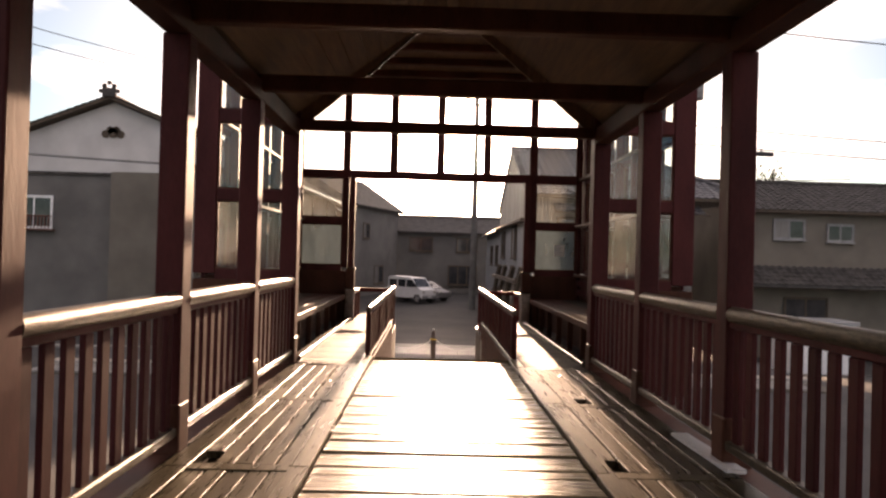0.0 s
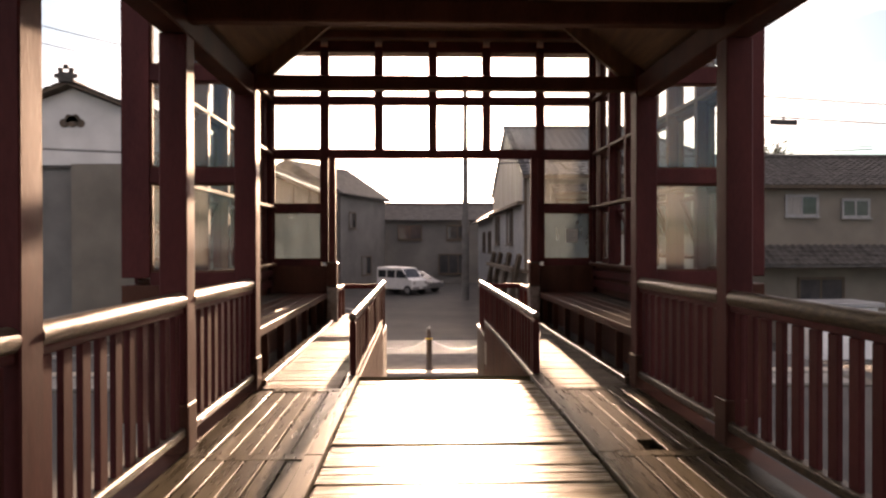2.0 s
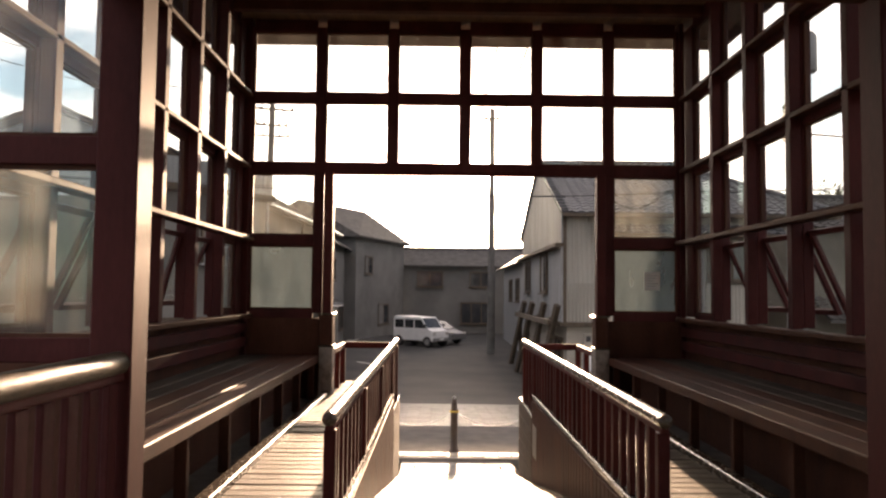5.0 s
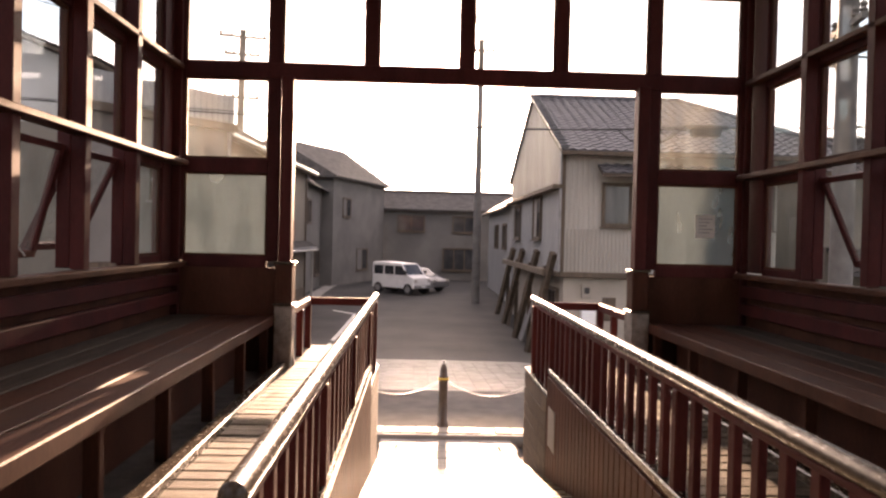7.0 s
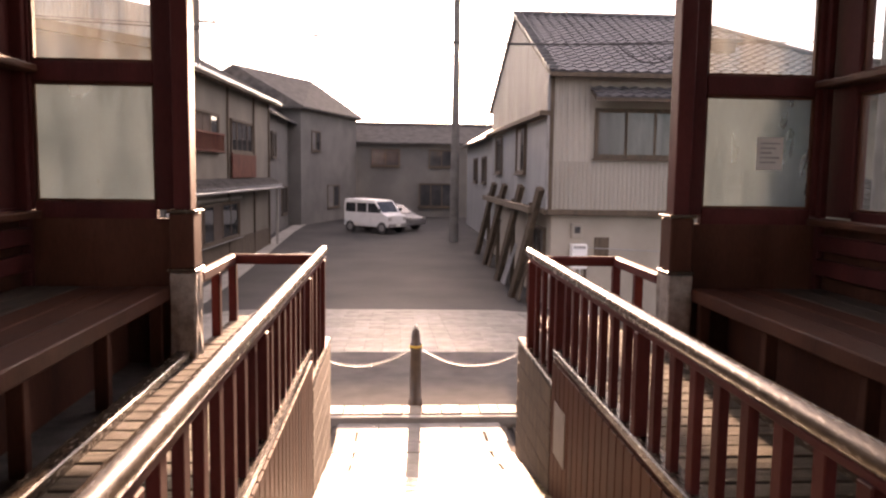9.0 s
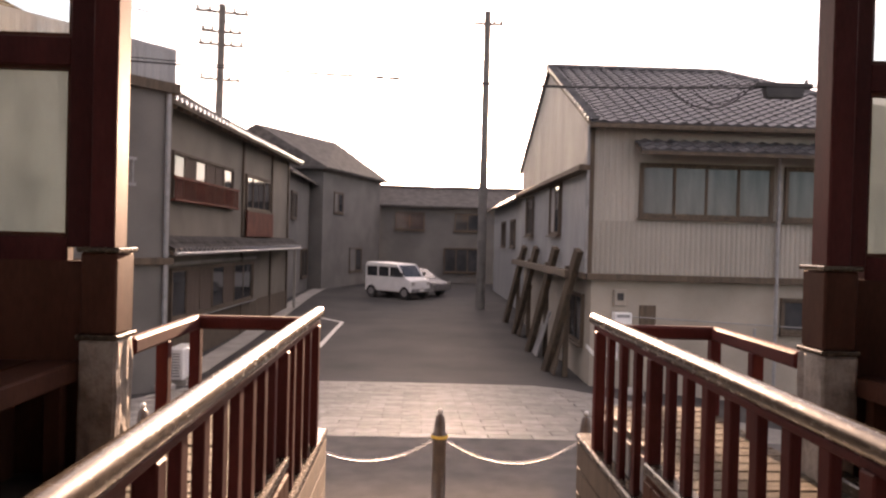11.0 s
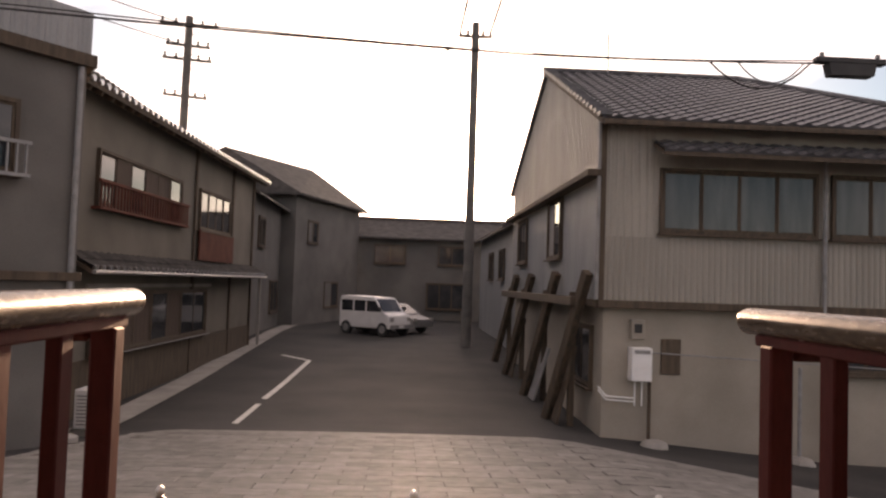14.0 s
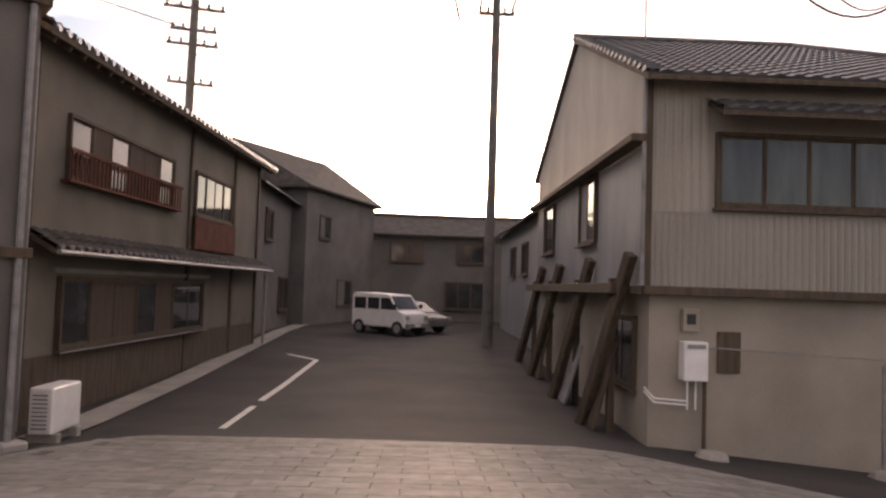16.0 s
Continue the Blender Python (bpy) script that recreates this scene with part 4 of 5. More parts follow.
    part("ridge", rod(bmesh.new(), (x0 - 0.15, pk_y, pk_z + 0.16), (8.65, pk_y, pk_z + 0.16), 0.1, seg=8), TILE, g)
    part("hip_ridge", rod(bmesh.new(), Vector(R1) + Vector((0, 0, 0.04)), Vector(B) + Vector((0, 0, 0.08)), 0.09, seg=8), TILE, g)
    bm = bmesh.new()
    for k in range(20):
        s = (k + 0.5) / 20
        p = Vector(A).lerp(Vector(R0), s)
        box(bm, p.x - 0.03, p.x + 0.2, p.y - 0.1, p.y + 0.1, p.z + 0.02, p.z + 0.09)
    part("verge_tiles", bm, TILE, g)
    # pent roof over the upper windows
    P = ((4.55, y0 - 0.02, 3.42), (9.9, y0 - 0.02, 3.42), (10.2, y0 - 0.75, 3.12), (4.5, y0 - 0.75, 3.12))
    part("pent_roof", slope(P, 0.07), TIMBER, g)
    pv = Vector(P[0]) - Vector((4.5, y0 - 0.75, 3.12))
    t = part("pent_tiles", roof_tiles((4.5, y0 - 0.75, 3.125), (1, 0, 0), (0, pv.y, pv.z), 5.5, 0.66), TILE, g)
    t["kind"] = "stuff"
    boxed("gutter", TIMBER, g, x0 - 0.1, x1 + 2.2, y0 - e - 0.1, y0 - e - 0.02, ev_z - 0.24, ev_z - 0.16, bev=0.01)
    house_window(g, pose(4.68, y0 - 0.01, 1.74), 2.96, 1.2, 4, TIMBER, PANEG)
    house_window(g, pose(7.9, y0 - 0.01, 1.74), 1.5, 1.2, 2, TIMBER, PANEG)
    house_window(g, pose(x0 - 0.03, 32.8, 1.35, 0, 0, -90), 1.5, 1.4, 2, TIMBER, DARKGLASS, True)
    house_window(g, pose(x0 - 0.03, 37.5, 1.35, 0, 0, -90), 1.5, 1.3, 2, TIMBER, DARKGLASS)
    # ground floor openings and small fixtures
    boxed("vent_hatch", TIMBER, g, 4.8, 5.16, y0 + 0.08, y0 + 0.12, -0.82, -0.18, bev=0.005, label="small dark wall hatch")
    house_window(g, pose(x0 + 0.09, 30.4, -1.2, 0, 0, -90), 1.6, 1.2, 2, TIMBER, DARKGLASS)
    house_window(g, pose(7.95, y0 + 0.115, -0.75), 1.4, 0.8, 2, TIMBER, DARKGLASS)
    m = thing("meter_cabinet", "white enamel water heater cabinet on the cream wall", "heater", (4.38, y0 + 0.06, -0.64))
    boxed("case", WHITE, m, -0.19, 0.19, -0.2, 0.06, -0.3, 0.3, bev=0.015)
    boxed("flue", METAL, m, -0.14, 0.14, -0.215, -0.2, 0.2, 0.26)
    for x in (-0.08, 0.05):
        part("pipe", rod(bmesh.new(), (x, -0.05, -0.3), (x, -0.05, -0.75), 0.016, seg=6), WHITE, m)
    part("drain_pipe", rod(bmesh.new(), (0.17, -0.1, 0.2), (0.17, -0.1, -1.75), 0.035, seg=8), TIMBER, m, "dark drain pipe")
    for z in (-0.62, -0.68):
        bm = bmesh.new()
        rod(bm, (-0.08, -0.06, z), (-0.6, -0.06, z + 0.03), 0.014, seg=6)
        rod(bm, (-0.6, -0.06, z + 0.03), (-0.76, -0.06, z + 0.2), 0.014, seg=6)
        part("pipe", bm, WHITE, m, "white water pipe along the wall")
    e = thing("electric_meter", "small cream electricity meter box on the wall", "meter", (4.34, y0 + 0.09, -0.02))
    boxed("case", CREAM, e, -0.13, 0.13, -0.1, 0.03, -0.18, 0.18, bev=0.015)
    boxed("dial", BLACK, e, -0.07, 0.07, -0.108, -0.1, -0.06, 0.1)
    for x in (4.56, 7.2):
        c = thing("drain_block", "pale concrete block at the foot of a pipe", "block", (x, y0 - 0.35, ground_z(x, y0 - 0.35)), "drain blocks")
        part("block", lathe(bmesh.new(), 0, 0, ((0.26, -0.1), (0.25, 0.05), (0.2, 0.12), (0.08, 0.15)), 9), CONC, c)
    part("pole", rod(bmesh.new(), (7.2, y0 - 0.3, ground_z(7.2, y0) - 0.1), (7.2, y0 - 0.3, -0.6), 0.035, seg=8), METAL, g, "upright grey pipe before the wall")
    part("wash_line", rod(bmesh.new(), (4.57, y0 - 0.12, -0.42), (9.4, y0 - 0.16, -0.62), 0.012, seg=6), METAL, g, "thin line along the wall")


build_east_house()


def build_braces():
    g = thing("timber_shoring", "old leaning timber props under a beam beside the corner house", "shoring")
    tops = ((28.35, 1.0), (31.2, 1.02), (34.4, 1.0), (37.0, 1.0))
    for y, z in tops:
        part("prop", bar(bmesh.new(), (3.02, y + 1.45, ground_z(3.0, y + 1.45) - 0.12), (3.46, y, z), 0.16, 0.2, 0.012), TIMBER, g)
        boxed("upright", TIMBER, g, 3.32, 3.44, y + 0.75, y + 0.89, -2.2, 0.62, bev=0.01)
    boxed("beam", TIMBER, g, 3.2, 3.34, 28.6, 38.5, 0.36, 0.54, bev=0.012)
    for k, (y, w, h) in enumerate(((29.3, 0.5, 1.5), (32.0, 0.7, 1.2), (35.4, 0.6, 1.6))):
        c = thing("stored_board", "dark board leaning against the shored wall", "board", (3.35, y, ground_z(3.3, y)), "leaning boards")
        part("panel", bar(bmesh.new(), (-0.25, 0, 0), (0.1, 0, h), w, 0.04, 0.004), TIMBER if k != 1 else METAL, c)


build_braces()


def build_red_house():
    """The long two-storey house along the street."""
    g = thing("house", "long two-storey house with tiled eaves, red balcony rail and pent roof", "house")
    g.matrix_basis = pose(-5.75, 27.5, 0, 0, 0, -2.85) @ pose(5.4, -27.5, 0)
    x, y0, y1 = -5.4, 27.5, 40.5
    bm = box(bmesh.new(), x - 6, x, y0, y1, -2.4, 4.1)
    part("wall", bm, OCHRE, g)
    boxed("plinth", TIMBER, g, x + 0.003, x + 0.03, y0 + 0.05, y1, -2.2, -0.9, label="dark boarded lower wall")
    for y in (27.75, 34.4, 37.9, 40.4):
        boxed("pillar", TIMBER, g, x + 0.002, x + 0.06, y - 0.06, y + 0.06, -2.2, 4.0, bev=0.006)
    # eaves with tile ends
    ez, ey0, ey1, ex = 3.97, y0 - 0.1, 41.0, x + 0.42
    part("roof_slope", slope(((ex, ey0, ez), (ex, ey1, ez), (x - 3.4, ey1, ez + 2.0), (x - 3.4, ey0, ez + 2.0))), TIMBER, g)
    vv = Vector((x - 3.4, 0, ez + 2.0)) - Vector((ex, 0, ez))
    t = part("tiles", roof_tiles((ex, ey0, ez + 0.004), (0, 1, 0), vv, ey1 - ey0, vv.length), TILEM, g, "curved dark roof tiles")
    t["kind"] = "stuff"
    bm = bmesh.new()
    bmesh.ops.create_cone(bm, cap_ends=True, segments=10, radius1=0.062, radius2=0.055, depth=0.05, matrix=pose(0, 0, 0, 0, 90, 0))
    disc = mesh_of("eave_tile_end", bm, GLAZE)
    y = ey0 + 0.14
    while y < ey1:
        piece("eave_tile_end", disc, g, ex + 0.02, y, ez + 0.02)
        y += 0.29
    rafter = mesh_of("rafter_end", bar(bmesh.new(), (ex - 0.05, 0, ez - 0.14), (x, 0, ez + 0.06), 0.06, 0.08), TIMBER)
    y = ey0 + 0.2
    while y < ey1:
        piece("rafter_end", rafter, g, 0, y, 0)
        y += 0.45
    # pent roof between the storeys
    part("pent_roof", slope(((x + 0.5, y0 + 0.2, 0.74), (x + 0.5, y1, 0.74), (x, y1, 1.04), (x, y0 + 0.2, 1.04)), 0.08), TIMBER, g)
    t = part("pent_tiles", roof_tiles((x + 0.5, y0 + 0.2, 0.745), (0, 1, 0), (-0.5, 0, 0.3), y1 - y0 - 0.2, 0.5), TILEM, g)
    t["kind"] = "stuff"
    y = y0 + 0.34
    while y < y1:
        piece("eave_tile_end", disc, g, x + 0.515, y, 0.775)
        y += 0.29
    part("gutter", rod(bmesh.new(), (x + 0.55, y0 + 0.2, 0.7), (x + 0.55, y1, 0.7), 0.04, seg=8), METAL, g)
    part("downpipe", rod(bmesh.new(), (x + 0.1, 27.6, -2.1), (x + 0.1, 27.6, 3.8), 0.045, seg=8), METAL, g)
    part("downpipe", rod(bmesh.new(), (x + 0.3, 40.6, -2.1), (x + 0.3, 40.6, 0.7), 0.05, seg=8), CONC, g)
    house_window(g, pose(x + 0.005, 28.75, 1.9, 0, 0, 90), 4.55, 1.1, 6, TIMBER, DARKGLASS, drawn=(1, 3, 4))
    house_window(g, pose(x + 0.005, 34.7, 1.9, 0, 0, 90), 2.9, 1.1, 4, TIMBER, DARKGLASS)
    house_window(g, pose(x + 0.035, 28.7, -0.85, 0, 0, 90), 6.8, 1.2, 7, TIMBER, DARKGLASS, drawn=(1, 2, 4))
    boxed("sill_strip", METAL, g, x + 0.165, x + 0.18, 28.6, 35.6, -0.885, -0.86, label="bright metal strip along the window sill")
    boxed("lintel_board", CONC, g, x + 0.003, x + 0.05, 28.6, 36.0, 0.4, 0.48)
    # balcony rail
    r = new("balcony_rail")
    r.parent = g
    r["label"] = "red-brown balcony rail with upright slats"
    boxed("hand_bar", MATTRED, r, x + 0.13, x + 0.19, 28.6, 33.5, 2.36, 2.42, bev=0.006)
    boxed("foot_bar", MATTRED, r, x + 0.13, x + 0.19, 28.6, 33.5, 1.86, 1.91, bev=0.006)
    slat = mesh_of("slat", box(bmesh.new(), x + 0.145, x + 0.175, -0.014, 0.014, 1.91, 2.36), MATTRED)
    for k in range(33):
        piece("slat", slat, r, 0, 28.68 + k * 0.148, 0)
    for y in (28.65, 31.0, 33.45):
        part("bracket", bar(bmesh.new(), (x, y, 1.88), (x + 0.16, y, 1.88), 0.05, 0.05), MATTRED, r)
    # slatted screen further along
    boxed("screen_panel", MATTRED, g, x + 0.08, x + 0.12, 34.6, 37.8, 1.1, 1.9)
    a = thing("air_conditioner", "white outdoor air conditioner unit on small feet by the house wall", "air conditioner", (-4.85, 27.1, ground_z(-4.85, 27.1) + 0.04))
    boxed("case", WHITE, a, -0.15, 0.17, -0.42, 0.42, 0.1, 0.72, bev=0.02)
    for k in range(9):
        boxed("grille_slat", METAL, a, -0.1, 0.1, -0.43, -0.421, 0.17 + 0.055 * k, 0.19 + 0.055 * k)
    for y in (-0.3, 0.3):
        boxed("foot", CONC, a, -0.2, 0.22, y - 0.06, y + 0.06, -0.06, 0.1, bev=0.01)


build_red_house()
kb = thing("kerb_block", "low worn concrete block on the pavement by the wall", "block", (-5.05, 26.0, ground_z(-5.05, 26.0) + 0.03), rz=-35)
boxed("block", CONC, kb, -0.5, 0.5, -0.17, 0.17, 0.0, 0.13, bev=0.03)


def build_grey_block():
    """The flat-roofed block turned towards the bridge."""
    g = thing("house", "flat-roofed grey mortar building with a railed upstairs window", "house", (-4.75, 25.9, 0), rz=-127.5)
    # local x runs along the street face away from the corner, y into the building
    foot = [(0, 0), (3.85, 0), (0.81, -4.99), (-0.49, -1.83)]
    part("wall", prism(bmesh.new(), foot, "z", -2.4, 3.72), GREY, g)
    part("parapet", prism(bmesh.new(), [(-0.03, 0.05), (3.9, 0.05), (0.83, -5.03), (-0.53, -1.85)], "z", 3.9, 4.55), SIDINGB, g, "grey sheet-metal parapet")
    part("corrugation", ribbed(bmesh.new(), (0, 0.05), (3.85, 0.05), 3.92, 4.5, 0.16, 0.02, (0, 1)), SIDINGB, g)
    part("cornice", prism(bmesh.new(), [(-0.08, 0.14), (4.0, 0.14), (0.85, -5.12), (-0.6, -1.9)], "z", 3.72, 3.9), TIMBER, g)
    house_window(g, pose(2.15, 0.005, 1.98, 0, 0, 180), 1.2, 1.05, 2, TIMBER, DARKGLASS, True)
    house_window(g, pose(3.5, 0.005, -1.0, 0, 0, 180), 2.3, 1.3, 3, TIMBER, DARKGLASS)
    boxed("band", TIMBER, g, -0.03, 3.8, 0.002, 0.12, 0.55, 0.68, bev=0.01)
    r = new("window_rail")
    r.parent = g
    boxed("hand_bar", METAL, r, 0.85, 2.25, 0.2, 0.24, 2.4, 2.45)
    boxed("foot_bar", METAL, r, 0.85, 2.25, 0.2, 0.24, 1.95, 2.0)
    for k in range(11):
        boxed("slat", METAL, r, 0.9 + k * 0.125, 0.925 + k * 0.125, 0.205, 0.235, 2.0, 2.4)
    part("bracket", bar(bmesh.new(), (0.9, 0, 1.97), (0.9, 0.22, 1.97), 0.04, 0.04), METAL, r)
    part("bracket", bar(bmesh.new(), (2.2, 0, 1.97), (2.2, 0.22, 1.97), 0.04, 0.04), METAL, r)
    part("downpipe", rod(bmesh.new(), (0.12, 0.07, -2.1), (0.12, 0.07, 3.7), 0.045, seg=8), METAL, g)
    a = thing("tv_antenna", "thin metal television antenna on the flat roof", "antenna", (-6.1, 24.9, 4.5))
    part("mast", rod(bmesh.new(), (0, 0, -0.05), (0, 0, 0.95), 0.018, seg=6), METAL, a)
    part("boom", rod(bmesh.new(), (-0.5, 0, 0.8), (0.5, 0.1, 0.75), 0.012, seg=6), METAL, a)
    bm = bmesh.new()
    for k in range(6):
        rod(bm, (-0.45 + 0.18 * k, -0.25, 0.8 - 0.009 * k), (-0.45 + 0.18 * k, 0.3, 0.8 - 0.009 * k), 0.006, seg=4)
    part("element", bm, METAL, a)


build_grey_block()


def gable_house(name, label, x0, x1, y0, y1, base, eave, peak, along, wall, low=None, tiles=True):
    """A house with a gable roof; along: the ridge's direction."""
    g = thing(name, label, "house")
    if along == "y":
        m = (x0 + x1) / 2
        prism_axis, lo, hi, out = "y", y0, y1, [(x0, base), (x1, base), (x1, eave), (m, peak), (x0, eave)]
    else:
        m = (y0 + y1) / 2
        prism_axis, lo, hi, out = "x", x0, x1, [(y0, base), (y1, base), (y1, eave), (m, peak), (y0, eave)]
    part("wall", prism(bmesh.new(), out, prism_axis, lo, hi), wall, g)
    e = 0.45
    for s in (-1, 1):
        half = ((x1 - x0) if along == "y" else (y1 - y0)) / 2
        k = (peak - eave) / half
        c0, c1 = (half + e), eave - k * e + 0.05
        if along == "y":
            q = [(m + s * c0, y0 - e, c1), (m + s * c0, y1 + e, c1), (m, y1 + e, peak + 0.05), (m, y0 - e, peak + 0.05)]
            u, v, o, wdt = (0, 1, 0), Vector((-s * c0, 0, peak + 0.05 - c1)), q[0], y1 - y0 + 2 * e
        else:
            q = [(x0 - e, m + s * c0, c1), (x1 + e, m + s * c0, c1), (x1 + e, m, peak + 0.05), (x0 - e, m, peak + 0.05)]
            u, v, o, wdt = (1, 0, 0), Vector((0, -s * c0, peak + 0.05 - c1)), q[0], x1 - x0 + 2 * e
        part("roof_slope", slope([(a, b, c + 0.1) for a, b, c in q]), TILEM if not tiles else TIMBER, g)
        if tiles:
            t = part("tiles", roof_tiles(Vector(o) + Vector((0, 0, 0.105)), u, v, wdt, v.length), TILEM, g)
            t["kind"] = "stuff"
    a, b = ((m, y0 - e, peak + 0.18), (m, y1 + e, peak + 0.18)) if along == "y" else ((x0 - e, m, peak + 0.18), (x1 + e, m, peak + 0.18))
    part("ridge", rod(bmesh.new(), a, b, 0.14, seg=8), TILEM, g)
    return g


def build_far_houses():
    w = gable_house("house", "plaster gabled house with a tiled roof and dark lower wall", -17.2, -6.9, 28.6, 36.0, -2.2, 4.8, 6.8, "y", WHITEP)
    w_low = part("lower_cladding", box(bmesh.new(), -17.25, -6.85, 28.35, 28.59, -2.2, 4.0), GREY, w, "grey clad lower wall")
    boxed("coping", TILEM, w, -17.35, -6.8, 28.25, 28.6, 4.0, 4.1)
    bm = bmesh.new()
    for dx, dz, r in ((0, 0, 0.2), (-0.28, -0.06, 0.15), (0.28, -0.06, 0.15), (-0.1, 0.1, 0.14), (0.12, 0.1, 0.14)):
        bmesh.ops.create_cone(bm, cap_ends=True, segments=12, radius1=r, radius2=r, depth=0.06, matrix=Matrix.Translation((-12.05 + dx, 28.58, 5.65 + dz)) @ pose(0, 0, 0, 90))
    part("gable_ornament", bm, TIMBER, w, "dark moulded gable ornament")
    bm = bmesh.new()
    box(bm, -12.3, -11.8, 28.05, 28.2, 6.9, 7.25, 0.03)
    for dx, dz in ((-0.18, 0.25), (0.0, 0.36), (0.18, 0.25), (-0.3, 0.05), (0.3, 0.05)):
        box(bm, -12.05 + dx - 0.08, -12.05 + dx + 0.08, 28.07, 28.18, 7.0 + dz, 7.15 + dz, 0.02)
    part("ridge_end_tile", bm, TILEM, w, "upturned ridge-end tile")
    house_window(w, pose(-15.47, 28.34, 1.95), 1.4, 1.25, 2, WHITE, DARKGLASS)
    rl = new("window_rail")
    rl.parent = w
    boxed("hand_bar", MATTRED, rl, -15.57, -13.97, 28.0, 28.04, 2.4, 2.44)
    for k in range(12):
        boxed("slat", MATTRED, rl, -15.52 + 0.13 * k, -15.49 + 0.13 * k, 28.0, 28.03, 1.95, 2.4)
    boxed("foot_bar", MATTRED, rl, -15.57, -13.97, 28.0, 28.3, 1.9, 1.945)
    house_window(w, pose(-10.4, 28.34, -1.0), 1.6, 1.2, 2, WHITE, DARKGLASS)

    e = gable_house("house", "two-storey beige house with tiled roof and lower pent roof", 12.0, 22.5, 30.4, 36.8, -2.4, 3.6, 4.85, "x", OCHRE)
    house_window(e, pose(13.9, 30.39, 2.4), 1.3, 0.85, 2, METAL, DARKGLASS, True)
    house_window(e, pose(16.1, 30.39, 2.35), 1.1, 0.75, 2, METAL, DARKGLASS)
    house_window(e, pose(18.6, 30.39, 2.35), 1.3, 0.8, 2, METAL, DARKGLASS)
    house_window(e, pose(14.4, 30.39, -1.2), 1.8, 1.3, 2, TIMBER, DARKGLASS)
    part("pent_roof", slope(((12.2, 29.2, 0.6), (22.6, 29.2, 0.6), (22.6, 30.4, 1.3), (12.2, 30.4, 1.3))), TILEM, e)
    t = part("pent_tiles", roof_tiles((12.2, 29.2, 0.605), (1, 0, 0), (0, 1.2, 0.7), 10.3, 1.3), TILEM, e)
    t["kind"] = "stuff"
    s = thing("storage_shed", "white metal garden shed with a flat bluish roof", "shed", (13.6, 26.6, ground_z(13.6, 26.6)))
    boxed("body", WHITE, s, -1.1, 1.1, -0.8, 0.8, 0, 1.75, bev=0.02)
    boxed("roof", SIDINGB, s, -1.25, 1.25, -0.95, 0.95, 1.75, 1.9, bev=0.02)
    for k in range(3):
        boxed("door", WHITE, s, -1.05 + 0.7 * k, -0.37 + 0.7 * k, -0.83, -0.802, 0.08, 1.68, bev=0.005)
    # closing the street
    f = thing("house", "far grey two-storey house with a low hipped roof", "house")
    rim = ((-4.7, 48.8), (-2.0, 57.4), (-8.5, 60.5), (-12.4, 50.6))
    mid = Vector((-6.9, 54.3))
    part("wall", prism(bmesh.new(), [tuple(mid + (Vector(p) - mid) * 0.9) for p in rim], "z", -1.7, 4.65), GREY, f)
    r0, r1, (p, q, r, s) = (-8.5, 50.3, 6.8), (-5.2, 57.0, 6.8), [(*c, 4.6) for c in rim]
    for face in ((p, q, r1, r0), (r, s, r0, r1), (q, r, r1), (s, p, r0)):
        part("roof_slope", slope(face), TILEM, f)
    house_window(f, pose(-4.55, 50.6, 2.4, 0, 0, 72.6), 1.2, 1.1, 2, TIMBER, DARKGLASS)
    house_window(f, pose(-3.9, 52.7, -0.7, 0, 0, 72.6), 1.8, 1.3, 2, TIMBER, DARKGLASS)
    h = gable_house("house", "long low grey house that closes the street", -2.6, 9.5, 57.5, 64.0, -1.6, 3.2, 4.33, "x", GREY, tiles=False)
    house_window(h, pose(-1.6, 57.49, 1.7), 1.8, 1.1, 2, TIMBER, DARKGLASS)
    house_window(h, pose(1.4, 57.49, -0.8), 2.2, 1.5, 3, TIMBER, DARKGLASS)
    house_window(h, pose(2.0, 57.49, 1.7), 1.6, 1.1, 2, TIMBER, DARKGLASS)
    k = gable_house("house", "dark house beyond the corner house along the street", 3.9, 11.0, 41.0, 52.0, -1.6, 2.9, 4.9, "y", SIDINGB, tiles=False)
    for y in (43.0, 46.5):
        house_window(k, pose(3.89, y + 1.4, 0.9, 0, 0, -90), 1.4, 1.2, 2, TIMBER, DARKGLASS)
    n = gable_house("house", "narrow grey house between its neighbours on the street", -11.5, -5.6, 42.2, 51.5, -1.6, 3.9, 5.6, "y", GREY, tiles=False)
    house_window(n, pose(-5.59, 44.0, 1.9, 0, 0, 90), 1.3, 1.2, 2, TIMBER, DARKGLASS)
    house_window(n, pose(-5.59, 47.0, -0.8, 0, 0, 90), 1.8, 1.4, 2, TIMBER, DARKGLASS)

build_far_houses()


def build_pole(x, y, top, r, label, arms, lean=0.0):
    g = thing("utility_pole", label, "utility pole", (x, y, 0), "utility poles")
    part("shaft", rod(bmesh.new(), (0, 0, ground_z(x, y) - 0.3), (lean, 0, top), r * 1.35, r, 12), POLE, g, smooth=True)
    for z, w, turn in arms:
        a = new("cross_arm")
        a.parent = g
        a.matrix_basis = pose(lean * z / top, 0, z, 0, 0, turn)
        part("beam", box(bmesh.new(), -w, w, -0.05, 0.05, -0.05, 0.05), POLE, a)
        part("brace", bar(bmesh.new(), (0.1, 0.06, -0.45), (w * 0.6, 0.06, -0.04), 0.03, 0.03), POLE, a)
        for k in (-0.9, -0.45, 0.45, 0.9):
            part("insulator", lathe(bmesh.new(), k * w, 0, ((0.03, 0.05), (0.07, 0.09), (0.035, 0.14), (0.07, 0.18), (0.03, 0.24)), 8), POLE, a)
    return g


